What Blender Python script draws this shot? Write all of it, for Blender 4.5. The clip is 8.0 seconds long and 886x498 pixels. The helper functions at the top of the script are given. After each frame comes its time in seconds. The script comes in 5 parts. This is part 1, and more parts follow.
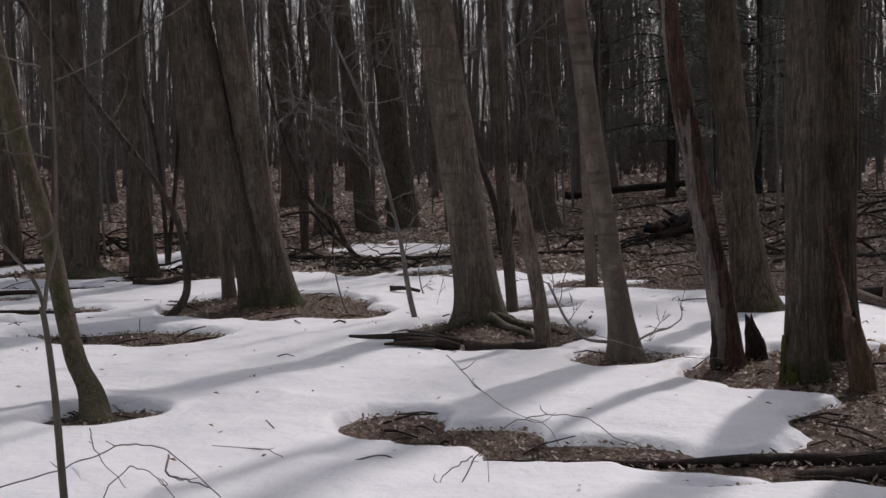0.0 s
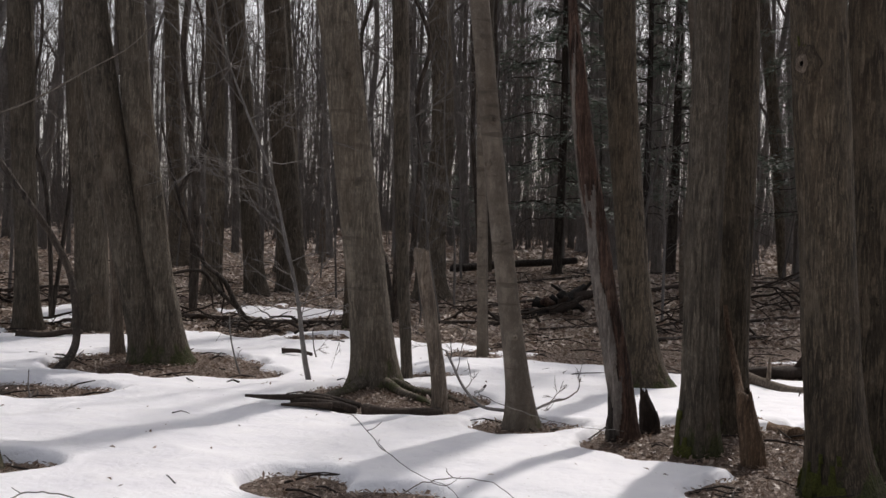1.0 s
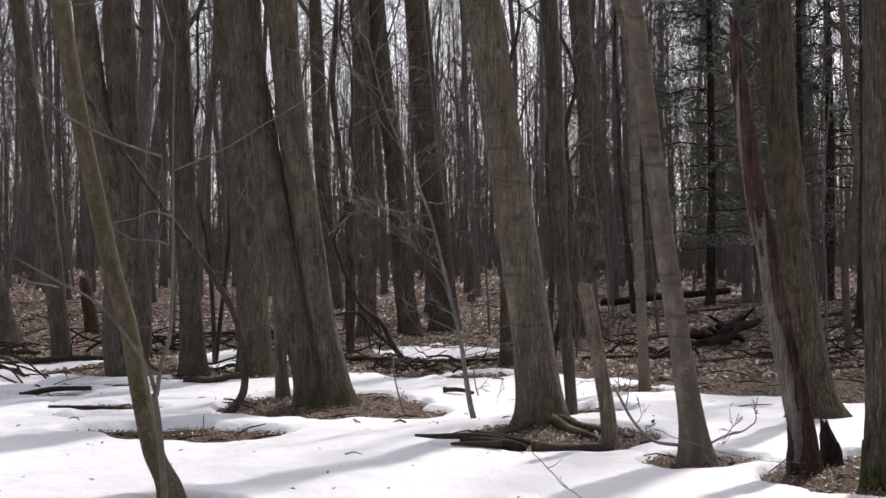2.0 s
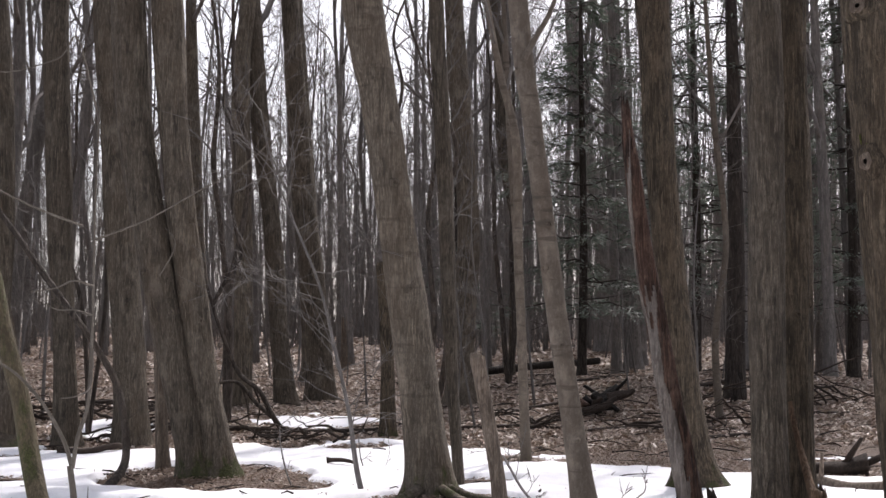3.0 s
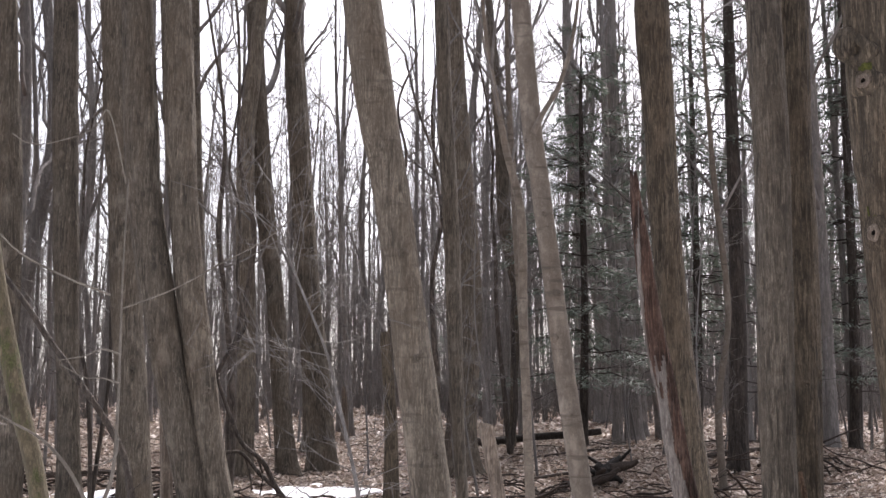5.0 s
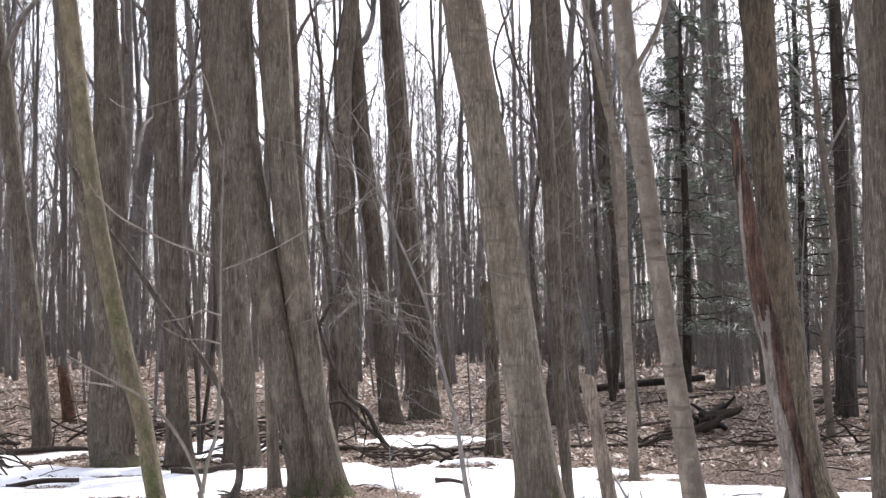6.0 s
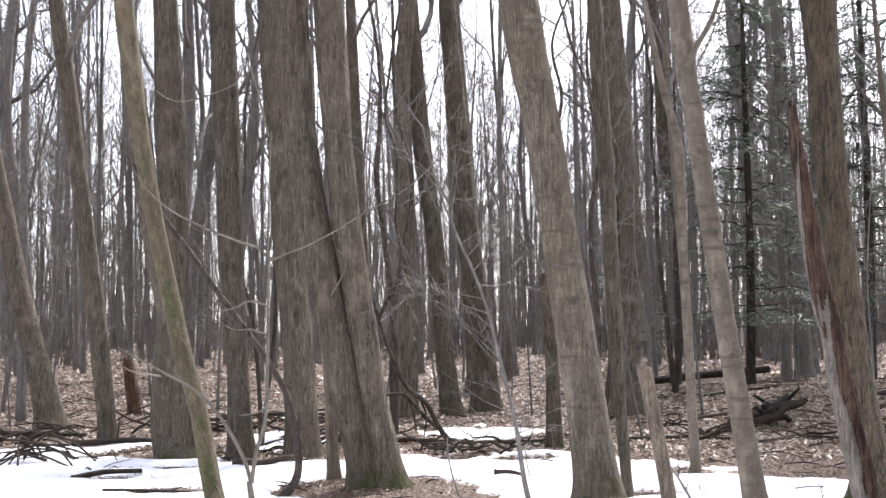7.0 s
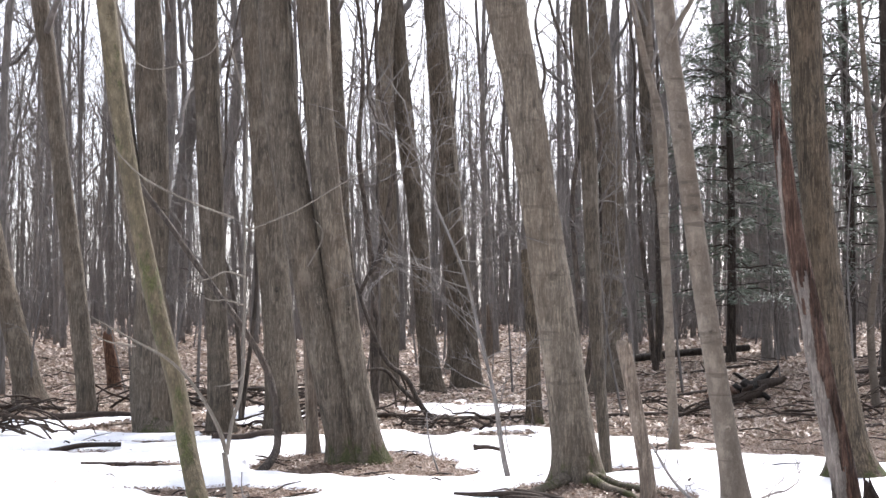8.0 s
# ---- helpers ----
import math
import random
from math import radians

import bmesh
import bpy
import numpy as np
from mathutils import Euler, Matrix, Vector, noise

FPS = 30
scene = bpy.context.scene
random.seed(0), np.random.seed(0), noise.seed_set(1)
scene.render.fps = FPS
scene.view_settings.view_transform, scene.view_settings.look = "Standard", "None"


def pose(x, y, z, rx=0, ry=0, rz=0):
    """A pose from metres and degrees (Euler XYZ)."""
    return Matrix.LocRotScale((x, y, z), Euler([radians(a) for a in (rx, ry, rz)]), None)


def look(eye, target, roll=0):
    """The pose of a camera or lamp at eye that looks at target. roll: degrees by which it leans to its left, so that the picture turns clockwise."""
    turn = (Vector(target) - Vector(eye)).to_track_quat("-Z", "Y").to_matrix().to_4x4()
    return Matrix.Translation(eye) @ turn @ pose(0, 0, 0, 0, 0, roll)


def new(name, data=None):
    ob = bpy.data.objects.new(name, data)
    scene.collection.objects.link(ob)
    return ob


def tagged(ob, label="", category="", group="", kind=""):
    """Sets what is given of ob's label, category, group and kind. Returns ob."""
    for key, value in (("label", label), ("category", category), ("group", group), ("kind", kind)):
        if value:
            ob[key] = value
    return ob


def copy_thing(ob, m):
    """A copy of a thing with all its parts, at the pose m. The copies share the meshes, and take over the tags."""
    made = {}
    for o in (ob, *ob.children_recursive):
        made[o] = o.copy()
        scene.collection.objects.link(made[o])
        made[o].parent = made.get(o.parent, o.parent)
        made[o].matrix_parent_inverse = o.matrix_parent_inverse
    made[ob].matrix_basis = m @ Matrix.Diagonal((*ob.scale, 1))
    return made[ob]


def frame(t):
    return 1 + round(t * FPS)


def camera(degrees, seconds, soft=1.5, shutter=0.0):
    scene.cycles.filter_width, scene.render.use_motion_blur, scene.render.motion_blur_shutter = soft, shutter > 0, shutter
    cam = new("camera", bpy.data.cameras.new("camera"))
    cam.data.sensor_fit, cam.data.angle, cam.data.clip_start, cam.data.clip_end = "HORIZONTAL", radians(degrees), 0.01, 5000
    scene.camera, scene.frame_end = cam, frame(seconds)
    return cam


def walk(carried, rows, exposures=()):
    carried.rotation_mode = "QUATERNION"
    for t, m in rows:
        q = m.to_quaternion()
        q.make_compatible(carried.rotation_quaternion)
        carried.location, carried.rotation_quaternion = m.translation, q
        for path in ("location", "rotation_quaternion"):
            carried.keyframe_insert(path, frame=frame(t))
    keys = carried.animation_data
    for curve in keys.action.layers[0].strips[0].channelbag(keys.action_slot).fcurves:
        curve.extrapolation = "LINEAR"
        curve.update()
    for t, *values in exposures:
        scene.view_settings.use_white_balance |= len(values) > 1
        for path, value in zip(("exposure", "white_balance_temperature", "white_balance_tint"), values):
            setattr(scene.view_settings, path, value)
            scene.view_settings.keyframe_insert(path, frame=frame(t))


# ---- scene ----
CAM_LENS = 37.63
cam = camera(CAM_LENS, 8.0, soft=1.5)
PATH = [
    (0, 0.000, -0.000, 1.600, 0.01, -3.87, -0.95),
    (0.5, -0.062, -0.029, 1.589, -3.60, -2.27, 1.17),
    (1, -0.201, -0.064, 1.551, -5.30, -0.70, 1.91),
    (1.5, -0.312, 0.017, 1.539, -0.49, 0.23, 0.72),
    (1.7, -0.334, -0.011, 1.537, 1.37, 0.16, 0.23),
    (2.8, -0.610, -0.056, 1.554, -3.72, 3.90, -0.67),
    (3, -0.641, -0.116, 1.557, -5.06, 3.86, 0.25),
    (3.2, -0.608, -0.062, 1.664, -4.40, 1.11, 0.22),
    (3.5, -0.665, -0.130, 1.543, -5.57, 3.82, 0.93),
    (4, -0.740, -0.162, 1.489, -6.96, 4.32, -0.40),
    (4.5, -0.710, -0.131, 1.508, -7.75, 6.77, -0.18),
    (5, -0.759, -0.198, 1.547, -5.20, 6.95, 0.35),
    (5.2, -0.821, -0.212, 1.584, -4.27, 6.24, 0.20),
    (6.3, -0.700, -0.145, 1.596, 0.04, 4.55, -0.30),
    (6.5, -0.683, -0.140, 1.596, 0.42, 4.53, -0.35),
    (7, -0.665, -0.138, 1.584, 2.04, 4.28, -0.38),
    (7.5, -0.659, -0.127, 1.588, 1.91, 3.60, -0.52),
    (8, -0.644, -0.108, 1.562, 1.29, 3.28, 0.00),
]
EXPOSURES = [
    (0.0, -0.64, 6500, 17), (0.5, -0.60, 6550, 17), (1.0, -0.24, 6650, 14), (1.5, 0.0, 6550, 14), (2.8, 0.46, 6500, 16), (3.5, 0.74, 6400, 17),
    (4.5, 0.99, 6450, 17), (5.0, 1.17, 6450, 17), (6.5, 1.54, 6250, 14), (8.0, 1.62, 6250, 14),
]
walk(cam, [(t, pose(x, y, z) @ pose(0, 0, 0, 0, 0, yaw) @ pose(0, 0, 0, 90 + pitch) @ pose(0, 0, 0, 0, 0, roll)) for t, x, y, z, yaw, pitch, roll in PATH], EXPOSURES)

# ---- daylight: hazy white sky, low spring sun ahead and to the right ----
SUN_ELEVATION, SUN_AZIMUTH = 48.0, 26.0
world = bpy.data.worlds.new("sky")
scene.world = world
world.use_nodes = True
wt = world.node_tree
sky = wt.nodes.new("ShaderNodeTexSky")
sky.sky_type = "NISHITA"
sky.sun_disc = False
sky.sun_elevation = radians(SUN_ELEVATION)
sky.sun_rotation = radians(SUN_AZIMUTH)
sky.air_density, sky.dust_density, sky.ozone_density = 1.0, 3.0, 1.5
wt.nodes["Background"].inputs[1].default_value = 0.15
pale = wt.nodes.new("ShaderNodeHueSaturation")
pale.inputs["Saturation"].default_value = 0.35
wt.links.new(sky.outputs[0], pale.inputs["Color"])
wt.links.new(pale.outputs[0], wt.nodes["Background"].inputs[0])
sun_data = bpy.data.lights.new("sun", "SUN")
sun_data.energy, sun_data.angle, sun_data.color = 2.7, radians(2.0), (1.0, 0.965, 0.92)
sun = new("sun", sun_data)
a, e = radians(SUN_AZIMUTH), radians(SUN_ELEVATION)
sun.matrix_world = look((30 * math.sin(a), 30 * math.cos(a), 30), (30 * math.sin(a) - math.sin(a) * math.cos(e), 30 * math.cos(a) - math.cos(a) * math.cos(e), 30 - math.sin(e)))


# ---- materials ----
def material(name, rough=0.85):
    m = bpy.data.materials.new(name)
    m.use_nodes = True
    nt = m.node_tree
    b = nt.nodes["Principled BSDF"]
    b.inputs["Roughness"].default_value = rough
    b.inputs["Specular IOR Level"].default_value = 0.3
    return m, nt, b


def mapped(nt, scale):
    co = nt.nodes.new("ShaderNodeTexCoord")
    mp = nt.nodes.new("ShaderNodeMapping")
    mp.inputs["Scale"].default_value = scale
    nt.links.new(co.outputs["Object"], mp.inputs["Vector"])
    return mp.outputs[0]


def noise_tex(nt, vec, scale, detail=6, rough=0.6, distort=0.0):
    n = nt.nodes.new("ShaderNodeTexNoise")
    n.inputs["Scale"].default_value, n.inputs["Detail"].default_value = scale, detail
    n.inputs["Roughness"].default_value, n.inputs["Distortion"].default_value = rough, distort
    nt.links.new(vec, n.inputs["Vector"])
    return n.outputs["Fac"]


def ramp(nt, fac, stops):
    r = nt.nodes.new("ShaderNodeValToRGB")
    el = r.color_ramp.elements
    while len(el) < len(stops):
        el.new(0.5)
    for k, (p, c) in zip(el, stops):
        k.position, k.color = p, (*c, 1.0)
    nt.links.new(fac, r.inputs[0])
    return r.outputs[0]


def mixed(nt, fac, a, b, mode="MIX"):
    m = nt.nodes.new("ShaderNodeMix")
    m.data_type, m.blend_type = "RGBA", mode
    for sock, val in ((m.inputs[0], fac), (m.inputs[6], a), (m.inputs[7], b)):
        if isinstance(val, (int, float)):
            sock.default_value = val
        elif isinstance(val, tuple):
            sock.default_value = (*val, 1.0)
        else:
            nt.links.new(val, sock)
    return m.outputs[2]


def maths(nt, op, a, b=0.0):
    m = nt.nodes.new("ShaderNodeMath")
    m.operation = op
    for sock, val in ((m.inputs[0], a), (m.inputs[1], b)):
        if isinstance(val, (int, float)):
            sock.default_value = val
        else:
            nt.links.new(val, sock)
    return m.outputs[0]


def bumped(nt, b, height, strength, dist):
    n = nt.nodes.new("ShaderNodeBump")
    n.inputs["Strength"].default_value, n.inputs["Distance"].default_value = strength, dist
    nt.links.new(height, n.inputs["Height"])
    nt.links.new(n.outputs[0], b.inputs["Normal"])


def bark(name, dark, mid, light, plates=34.0, stretch=0.14, depth=0.02, moss=0.0, moss_top=0.6, scars=0.0, lichen=0.3, cracks=1.0):
    """Bark: long wavy ridges parted by dark cracks, grain, lichen blotches; moss and ring scars where asked."""
    m, nt, b = material(name, 0.9)
    co = nt.nodes.new("ShaderNodeTexCoord").outputs["Object"]
    warp = nt.nodes.new("ShaderNodeTexNoise")
    warp.inputs["Scale"].default_value, warp.inputs["Detail"].default_value = 5.0, 4
    nt.links.new(co, warp.inputs["Vector"])
    bend = nt.nodes.new("ShaderNodeVectorMath")
    bend.operation = "MULTIPLY_ADD"
    nt.links.new(warp.outputs["Color"], bend.inputs[0])
    bend.inputs[1].default_value = (0.03, 0.03, 0.12)
    nt.links.new(co, bend.inputs[2])
    mp = nt.nodes.new("ShaderNodeMapping")
    mp.inputs["Scale"].default_value = (1, 1, stretch)
    nt.links.new(bend.outputs[0], mp.inputs["Vector"])
    line = noise_tex(nt, mp.outputs[0], plates * 0.55, 3, 0.5)
    fold = maths(nt, "ABSOLUTE", maths(nt, "SUBTRACT", line, 0.5))
    plate = ramp(nt, fold, [(0.0, (0, 0, 0)), (0.03, (0.05, 0.05, 0.05)), (0.08, (1, 1, 1))])
    broken = ramp(nt, noise_tex(nt, mapped(nt, (1, 1, 0.5)), 7.0, 4, 0.6), [(0.36, (0.35, 0.35, 0.35)), (0.6, (1, 1, 1))])
    strand = maths(nt, "ADD", maths(nt, "MULTIPLY", noise_tex(nt, mp.outputs[0], plates * 1.1, 7, 0.7), 0.5), maths(nt, "MULTIPLY", noise_tex(nt, mapped(nt, (1, 1, 0.45)), plates * 1.1, 6, 0.7), 0.5))
    fine = noise_tex(nt, mapped(nt, (1, 1, 0.5)), 120, 3, 0.65)
    grain = maths(nt, "ADD", maths(nt, "MULTIPLY", strand, 0.7), maths(nt, "MULTIPLY", fine, 0.3))
    col = ramp(nt, grain, [(0.37, tuple(0.4 * d + 0.6 * k for d, k in zip(dark, mid))), (0.5, mid), (0.62, light)])
    hair = maths(nt, "ABSOLUTE", maths(nt, "SUBTRACT", noise_tex(nt, mp.outputs[0], plates * 1.25, 2, 0.5), 0.5))
    hair = ramp(nt, hair, [(0.0, (0.7, 0.7, 0.7)), (0.04, (0.4, 0.4, 0.4)), (0.08, (0, 0, 0))])
    gap = maths(nt, "MULTIPLY", maths(nt, "MAXIMUM", maths(nt, "MULTIPLY", maths(nt, "SUBTRACT", 1.0, plate), broken), hair), cracks)
    col = mixed(nt, gap, col, dark)
    blotch = noise_tex(nt, mapped(nt, (1, 1, 0.6)), 4.5, 6, 0.7)
    pale = tuple(min(1, c * 1.3 + 0.02) for c in light)
    col = mixed(nt, maths(nt, "MULTIPLY", ramp(nt, blotch, [(0.54, (0, 0, 0)), (0.66, (1, 1, 1))]), lichen), col, pale)
    brown = noise_tex(nt, mapped(nt, (1, 1, 0.3)), 2.1, 5, 0.65)
    col = mixed(nt, maths(nt, "MULTIPLY", ramp(nt, brown, [(0.5, (0, 0, 0)), (0.7, (1, 1, 1))]), 0.35), col, (mid[0] * 0.85, mid[1] * 0.72, mid[2] * 0.6))
    streak = noise_tex(nt, mapped(nt, (1, 1, 0.4)), 6.0, 7, 0.75)
    col = mixed(nt, 1.0, col, ramp(nt, streak, [(0.34, (0.84, 0.84, 0.84)), (0.5, (1.0, 1.0, 1.0)), (0.66, (1.14, 1.13, 1.11))]), "MULTIPLY")
    high = maths(nt, "SUBTRACT", maths(nt, "MULTIPLY", grain, 0.8), maths(nt, "MULTIPLY", gap, 0.8))
    if scars:
        ring = noise_tex(nt, mapped(nt, (0.8, 0.8, 6.5)), 2.4, 5, 0.6)
        mark = ramp(nt, ring, [(0.58, (0, 0, 0)), (0.66, (1, 1, 1))])
        col = mixed(nt, maths(nt, "MULTIPLY", mark, scars), col, tuple(c * 1.4 for c in dark))
        high = maths(nt, "SUBTRACT", high, maths(nt, "MULTIPLY", mark, 0.4 * scars))
    if moss:
        sep = nt.nodes.new("ShaderNodeSeparateXYZ")
        nt.links.new(co, sep.inputs[0])
        patch = noise_tex(nt, mapped(nt, (1, 1, 0.45)), 6.5, 6, 0.75)
        low = maths(nt, "SUBTRACT", moss, maths(nt, "MULTIPLY", sep.outputs[2], moss / moss_top))
        hit = ramp(nt, maths(nt, "ADD", patch, low), [(0.62, (0, 0, 0)), (0.72, (1, 1, 1))])
        col = mixed(nt, maths(nt, "MULTIPLY", hit, 0.85), col, ramp(nt, fine, [(0.35, (0.025, 0.032, 0.010)), (0.7, (0.095, 0.10, 0.032))]))
    tone = nt.nodes.new("ShaderNodeObjectInfo")
    vary = nt.nodes.new("ShaderNodeHueSaturation")
    nt.links.new(maths(nt, "ADD", maths(nt, "MULTIPLY", tone.outputs["Random"], 0.4), 0.8), vary.inputs["Value"])
    nt.links.new(col, vary.inputs["Color"])
    nt.links.new(vary.outputs[0], b.inputs["Base Color"])
    bumped(nt, b, high, 1.0, depth)
    return m


G = ((0.015, 0.012, 0.009), (0.143, 0.118, 0.089), (0.246, 0.208, 0.161))
BROWN = ((0.010, 0.008, 0.005), (0.115, 0.089, 0.061), (0.208, 0.167, 0.117))
BARK_GREY = bark("bark_grey", *G, plates=40, stretch=0.09, cracks=0.7)
BARK_MOSS = bark("bark_mossy_foot", *G, plates=40, stretch=0.09, moss=0.30, moss_top=0.38, cracks=0.75)
BARK_BROWN = bark("bark_brown_ridged", *BROWN, plates=44, stretch=0.08, moss=0.26, moss_top=0.34, lichen=0.2, cracks=0.85)
BARK_MAPLE = bark("bark_maple", *G, plates=42, stretch=0.07, depth=0.014, moss=0.2, moss_top=0.45, scars=0.3, cracks=0.62)
BARK_OLIVE = bark("bark_olive_lichen", (0.034, 0.027, 0.017), (0.105, 0.085, 0.053), (0.19, 0.158, 0.098), plates=26, stretch=0.3, depth=0.01, moss=0.13, moss_top=9.0, lichen=0.35, cracks=0.5)
BARK_SMOOTH = bark("bark_smooth", (0.04, 0.033, 0.025), (0.125, 0.102, 0.08), (0.19, 0.16, 0.128), plates=14, stretch=0.7, depth=0.005, moss=0.08, moss_top=0.4, scars=0.6, lichen=0.45, cracks=0.15)
# far bark greyed and paled: the haze of distance is in its colour
BARK_HAZE = bark("bark_far_haze", (0.046, 0.041, 0.037), (0.178, 0.162, 0.148), (0.28, 0.258, 0.24), plates=24, stretch=0.1, depth=0.012, cracks=0.45)
LIMB_DARK = bark("dead_limb_bark", (0.03, 0.024, 0.019), (0.095, 0.077, 0.063), (0.16, 0.133, 0.11), plates=24)
BARK_DARK = bark("bark_dark", (0.02, 0.016, 0.013), (0.055, 0.044, 0.036), (0.09, 0.073, 0.06), plates=24)
TWIG = bark("twig_bark", (0.058, 0.052, 0.048), (0.155, 0.142, 0.132), (0.24, 0.222, 0.208), plates=8, stretch=0.5, depth=0.002, cracks=0.2)
TWIG_PALE = bark("pale_twig_bark", (0.06, 0.05, 0.04), (0.12, 0.103, 0.083), (0.19, 0.168, 0.14), plates=10, stretch=0.5, depth=0.001, cracks=0.15)
WOOD_DARK = bark("wet_dead_wood", (0.010, 0.008, 0.006), (0.035, 0.025, 0.019), (0.085, 0.062, 0.046), plates=30, stretch=0.5, depth=0.012, lichen=0.15, cracks=0.25)
WOOD_RUST = bark("crumbling_rust_wood", (0.04, 0.02, 0.012), (0.155, 0.082, 0.05), (0.26, 0.155, 0.10), plates=40, stretch=0.15, depth=0.02)
WOOD_PALE = bark("weathered_wood", (0.06, 0.045, 0.034), (0.19, 0.15, 0.115), (0.31, 0.26, 0.21), plates=50, stretch=0.05, depth=0.012, lichen=0.3, cracks=0.8)
WOOD_SILVER = bark("silver_weathered_wood", (0.05, 0.04, 0.033), (0.205, 0.175, 0.152), (0.32, 0.287, 0.255), plates=50, stretch=0.04, depth=0.008, lichen=0.2, cracks=0.7)
WOOD_TAN = bark("crumbling_tan_wood", (0.035, 0.020, 0.012), (0.185, 0.118, 0.072), (0.32, 0.225, 0.15), plates=46, stretch=0.07, depth=0.015, lichen=0.35, cracks=0.8)
# near-black wood: shade under and inside logs is put into the colour
WOOD_SHADE = bark("shade_black_wood", (0.004, 0.003, 0.003), (0.012, 0.009, 0.007), (0.032, 0.024, 0.019), plates=30, stretch=0.4, depth=0.012, lichen=0.05, cracks=0.3)
WOOD_RED = bark("rotten_red_wood", (0.022, 0.013, 0.009), (0.115, 0.064, 0.045), (0.20, 0.13, 0.098), plates=40, stretch=0.06, depth=0.018, lichen=0.4)


def snow_material():
    m, nt, b = material("old_snow", 0.55)
    v = mapped(nt, (1, 1, 1))
    grain = noise_tex(nt, v, 160, 3, 0.6)
    soft = noise_tex(nt, v, 3.2, 5, 0.5)
    specks = noise_tex(nt, v, 46, 2, 0.5)
    col = ramp(nt, soft, [(0.3, (0.80, 0.80, 0.83)), (0.7, (0.88, 0.88, 0.89))])
    col = mixed(nt, ramp(nt, specks, [(0.735, (0, 0, 0)), (0.775, (1, 1, 1))]), col, (0.22, 0.17, 0.13))
    nt.links.new(col, b.inputs["Base Color"])
    pitted = noise_tex(nt, v, 17, 5, 0.6)
    bumped(nt, b, maths(nt, "ADD", maths(nt, "MULTIPLY", grain, 0.07), maths(nt, "ADD", soft, maths(nt, "MULTIPLY", pitted, 0.3))), 0.8, 0.045)
    return m


def soil_material():
    m, nt, b = material("leafy_soil", 0.8)
    v = mapped(nt, (1, 1, 1))
    bits = noise_tex(nt, v, 38, 6, 0.7, 1.5)
    broad = noise_tex(nt, v, 0.9, 5, 0.6)
    col = ramp(nt, bits, [(0.34, (0.045, 0.03, 0.022)), (0.5, (0.18, 0.125, 0.092)), (0.64, (0.33, 0.25, 0.192)), (0.8, (0.44, 0.355, 0.29))])
    col = mixed(nt, maths(nt, "MULTIPLY", broad, 0.35), col, (0.10, 0.067, 0.048))
    nt.links.new(col, b.inputs["Base Color"])
    bumped(nt, b, bits, 1.0, 0.05)
    return m


def leaf_material(name, cols, rough, thin=0.0):
    m, nt, b = material(name, rough)
    g = nt.nodes.new("ShaderNodeNewGeometry")
    grain = noise_tex(nt, mapped(nt, (1, 1, 1)), 60, 3, 0.6)
    n = len(cols) - 1
    col = ramp(nt, g.outputs["Random Per Island"], [(k / n, c) for k, c in enumerate(cols)])
    tint = mixed(nt, maths(nt, "MULTIPLY", grain, 0.4), col, cols[0])
    nt.links.new(tint, b.inputs["Base Color"])
    b.inputs["Specular IOR Level"].default_value = 0.42
    if thin:
        tr = nt.nodes.new("ShaderNodeBsdfTranslucent")
        mx = nt.nodes.new("ShaderNodeMixShader")
        mx.inputs[0].default_value = thin
        nt.links.new(tint, tr.inputs["Color"])
        nt.links.new(b.outputs[0], mx.inputs[1])
        nt.links.new(tr.outputs[0], mx.inputs[2])
        nt.links.new(mx.outputs[0], nt.nodes["Material Output"].inputs["Surface"])
    return m


SNOW = snow_material()
SOIL = soil_material()
LEAF_WET = leaf_material("wet_dead_leaf", [(0.085, 0.05, 0.033), (0.22, 0.14, 0.095), (0.36, 0.265, 0.195), (0.14, 0.085, 0.057), (0.46, 0.37, 0.29), (0.26, 0.17, 0.118)], 0.45, 0.15)
LEAF = leaf_material("dead_leaf", [(0.15, 0.098, 0.07), (0.36, 0.27, 0.205), (0.52, 0.43, 0.35), (0.25, 0.175, 0.13), (0.64, 0.56, 0.48), (0.43, 0.335, 0.265)], 0.5, 0.15)
NEEDLE = leaf_material("hemlock_needles", [(0.072, 0.096, 0.074), (0.105, 0.135, 0.10), (0.135, 0.165, 0.128), (0.088, 0.113, 0.088)], 0.55, 0.35)
def moss_material():
    m, nt, b = material("bright_moss", 0.9)
    v = mapped(nt, (1, 1, 1))
    tuft = noise_tex(nt, v, 90, 5, 0.7)
    patch = noise_tex(nt, v, 14, 4, 0.6)
    col = mixed(nt, patch, ramp(nt, tuft, [(0.3, (0.02, 0.026, 0.006)), (0.7, (0.12, 0.13, 0.022))]), ramp(nt, tuft, [(0.3, (0.04, 0.044, 0.010)), (0.7, (0.16, 0.16, 0.028))]))
    nt.links.new(col, b.inputs["Base Color"])
    bumped(nt, b, tuft, 1.0, 0.03)
    return m


MOSS = moss_material()
HOLLOW, _nt, _b = material("hollow_dark_wood", 0.95)
_nt.links.new(ramp(_nt, noise_tex(_nt, mapped(_nt, (1, 1, 1)), 40), [(0.3, (0.01, 0.008, 0.006)), (0.7, (0.04, 0.028, 0.02))]), _b.inputs["Base Color"])


# ---- mesh tools ----
TABLE = np.random.RandomState(7).rand(32, 32, 32)


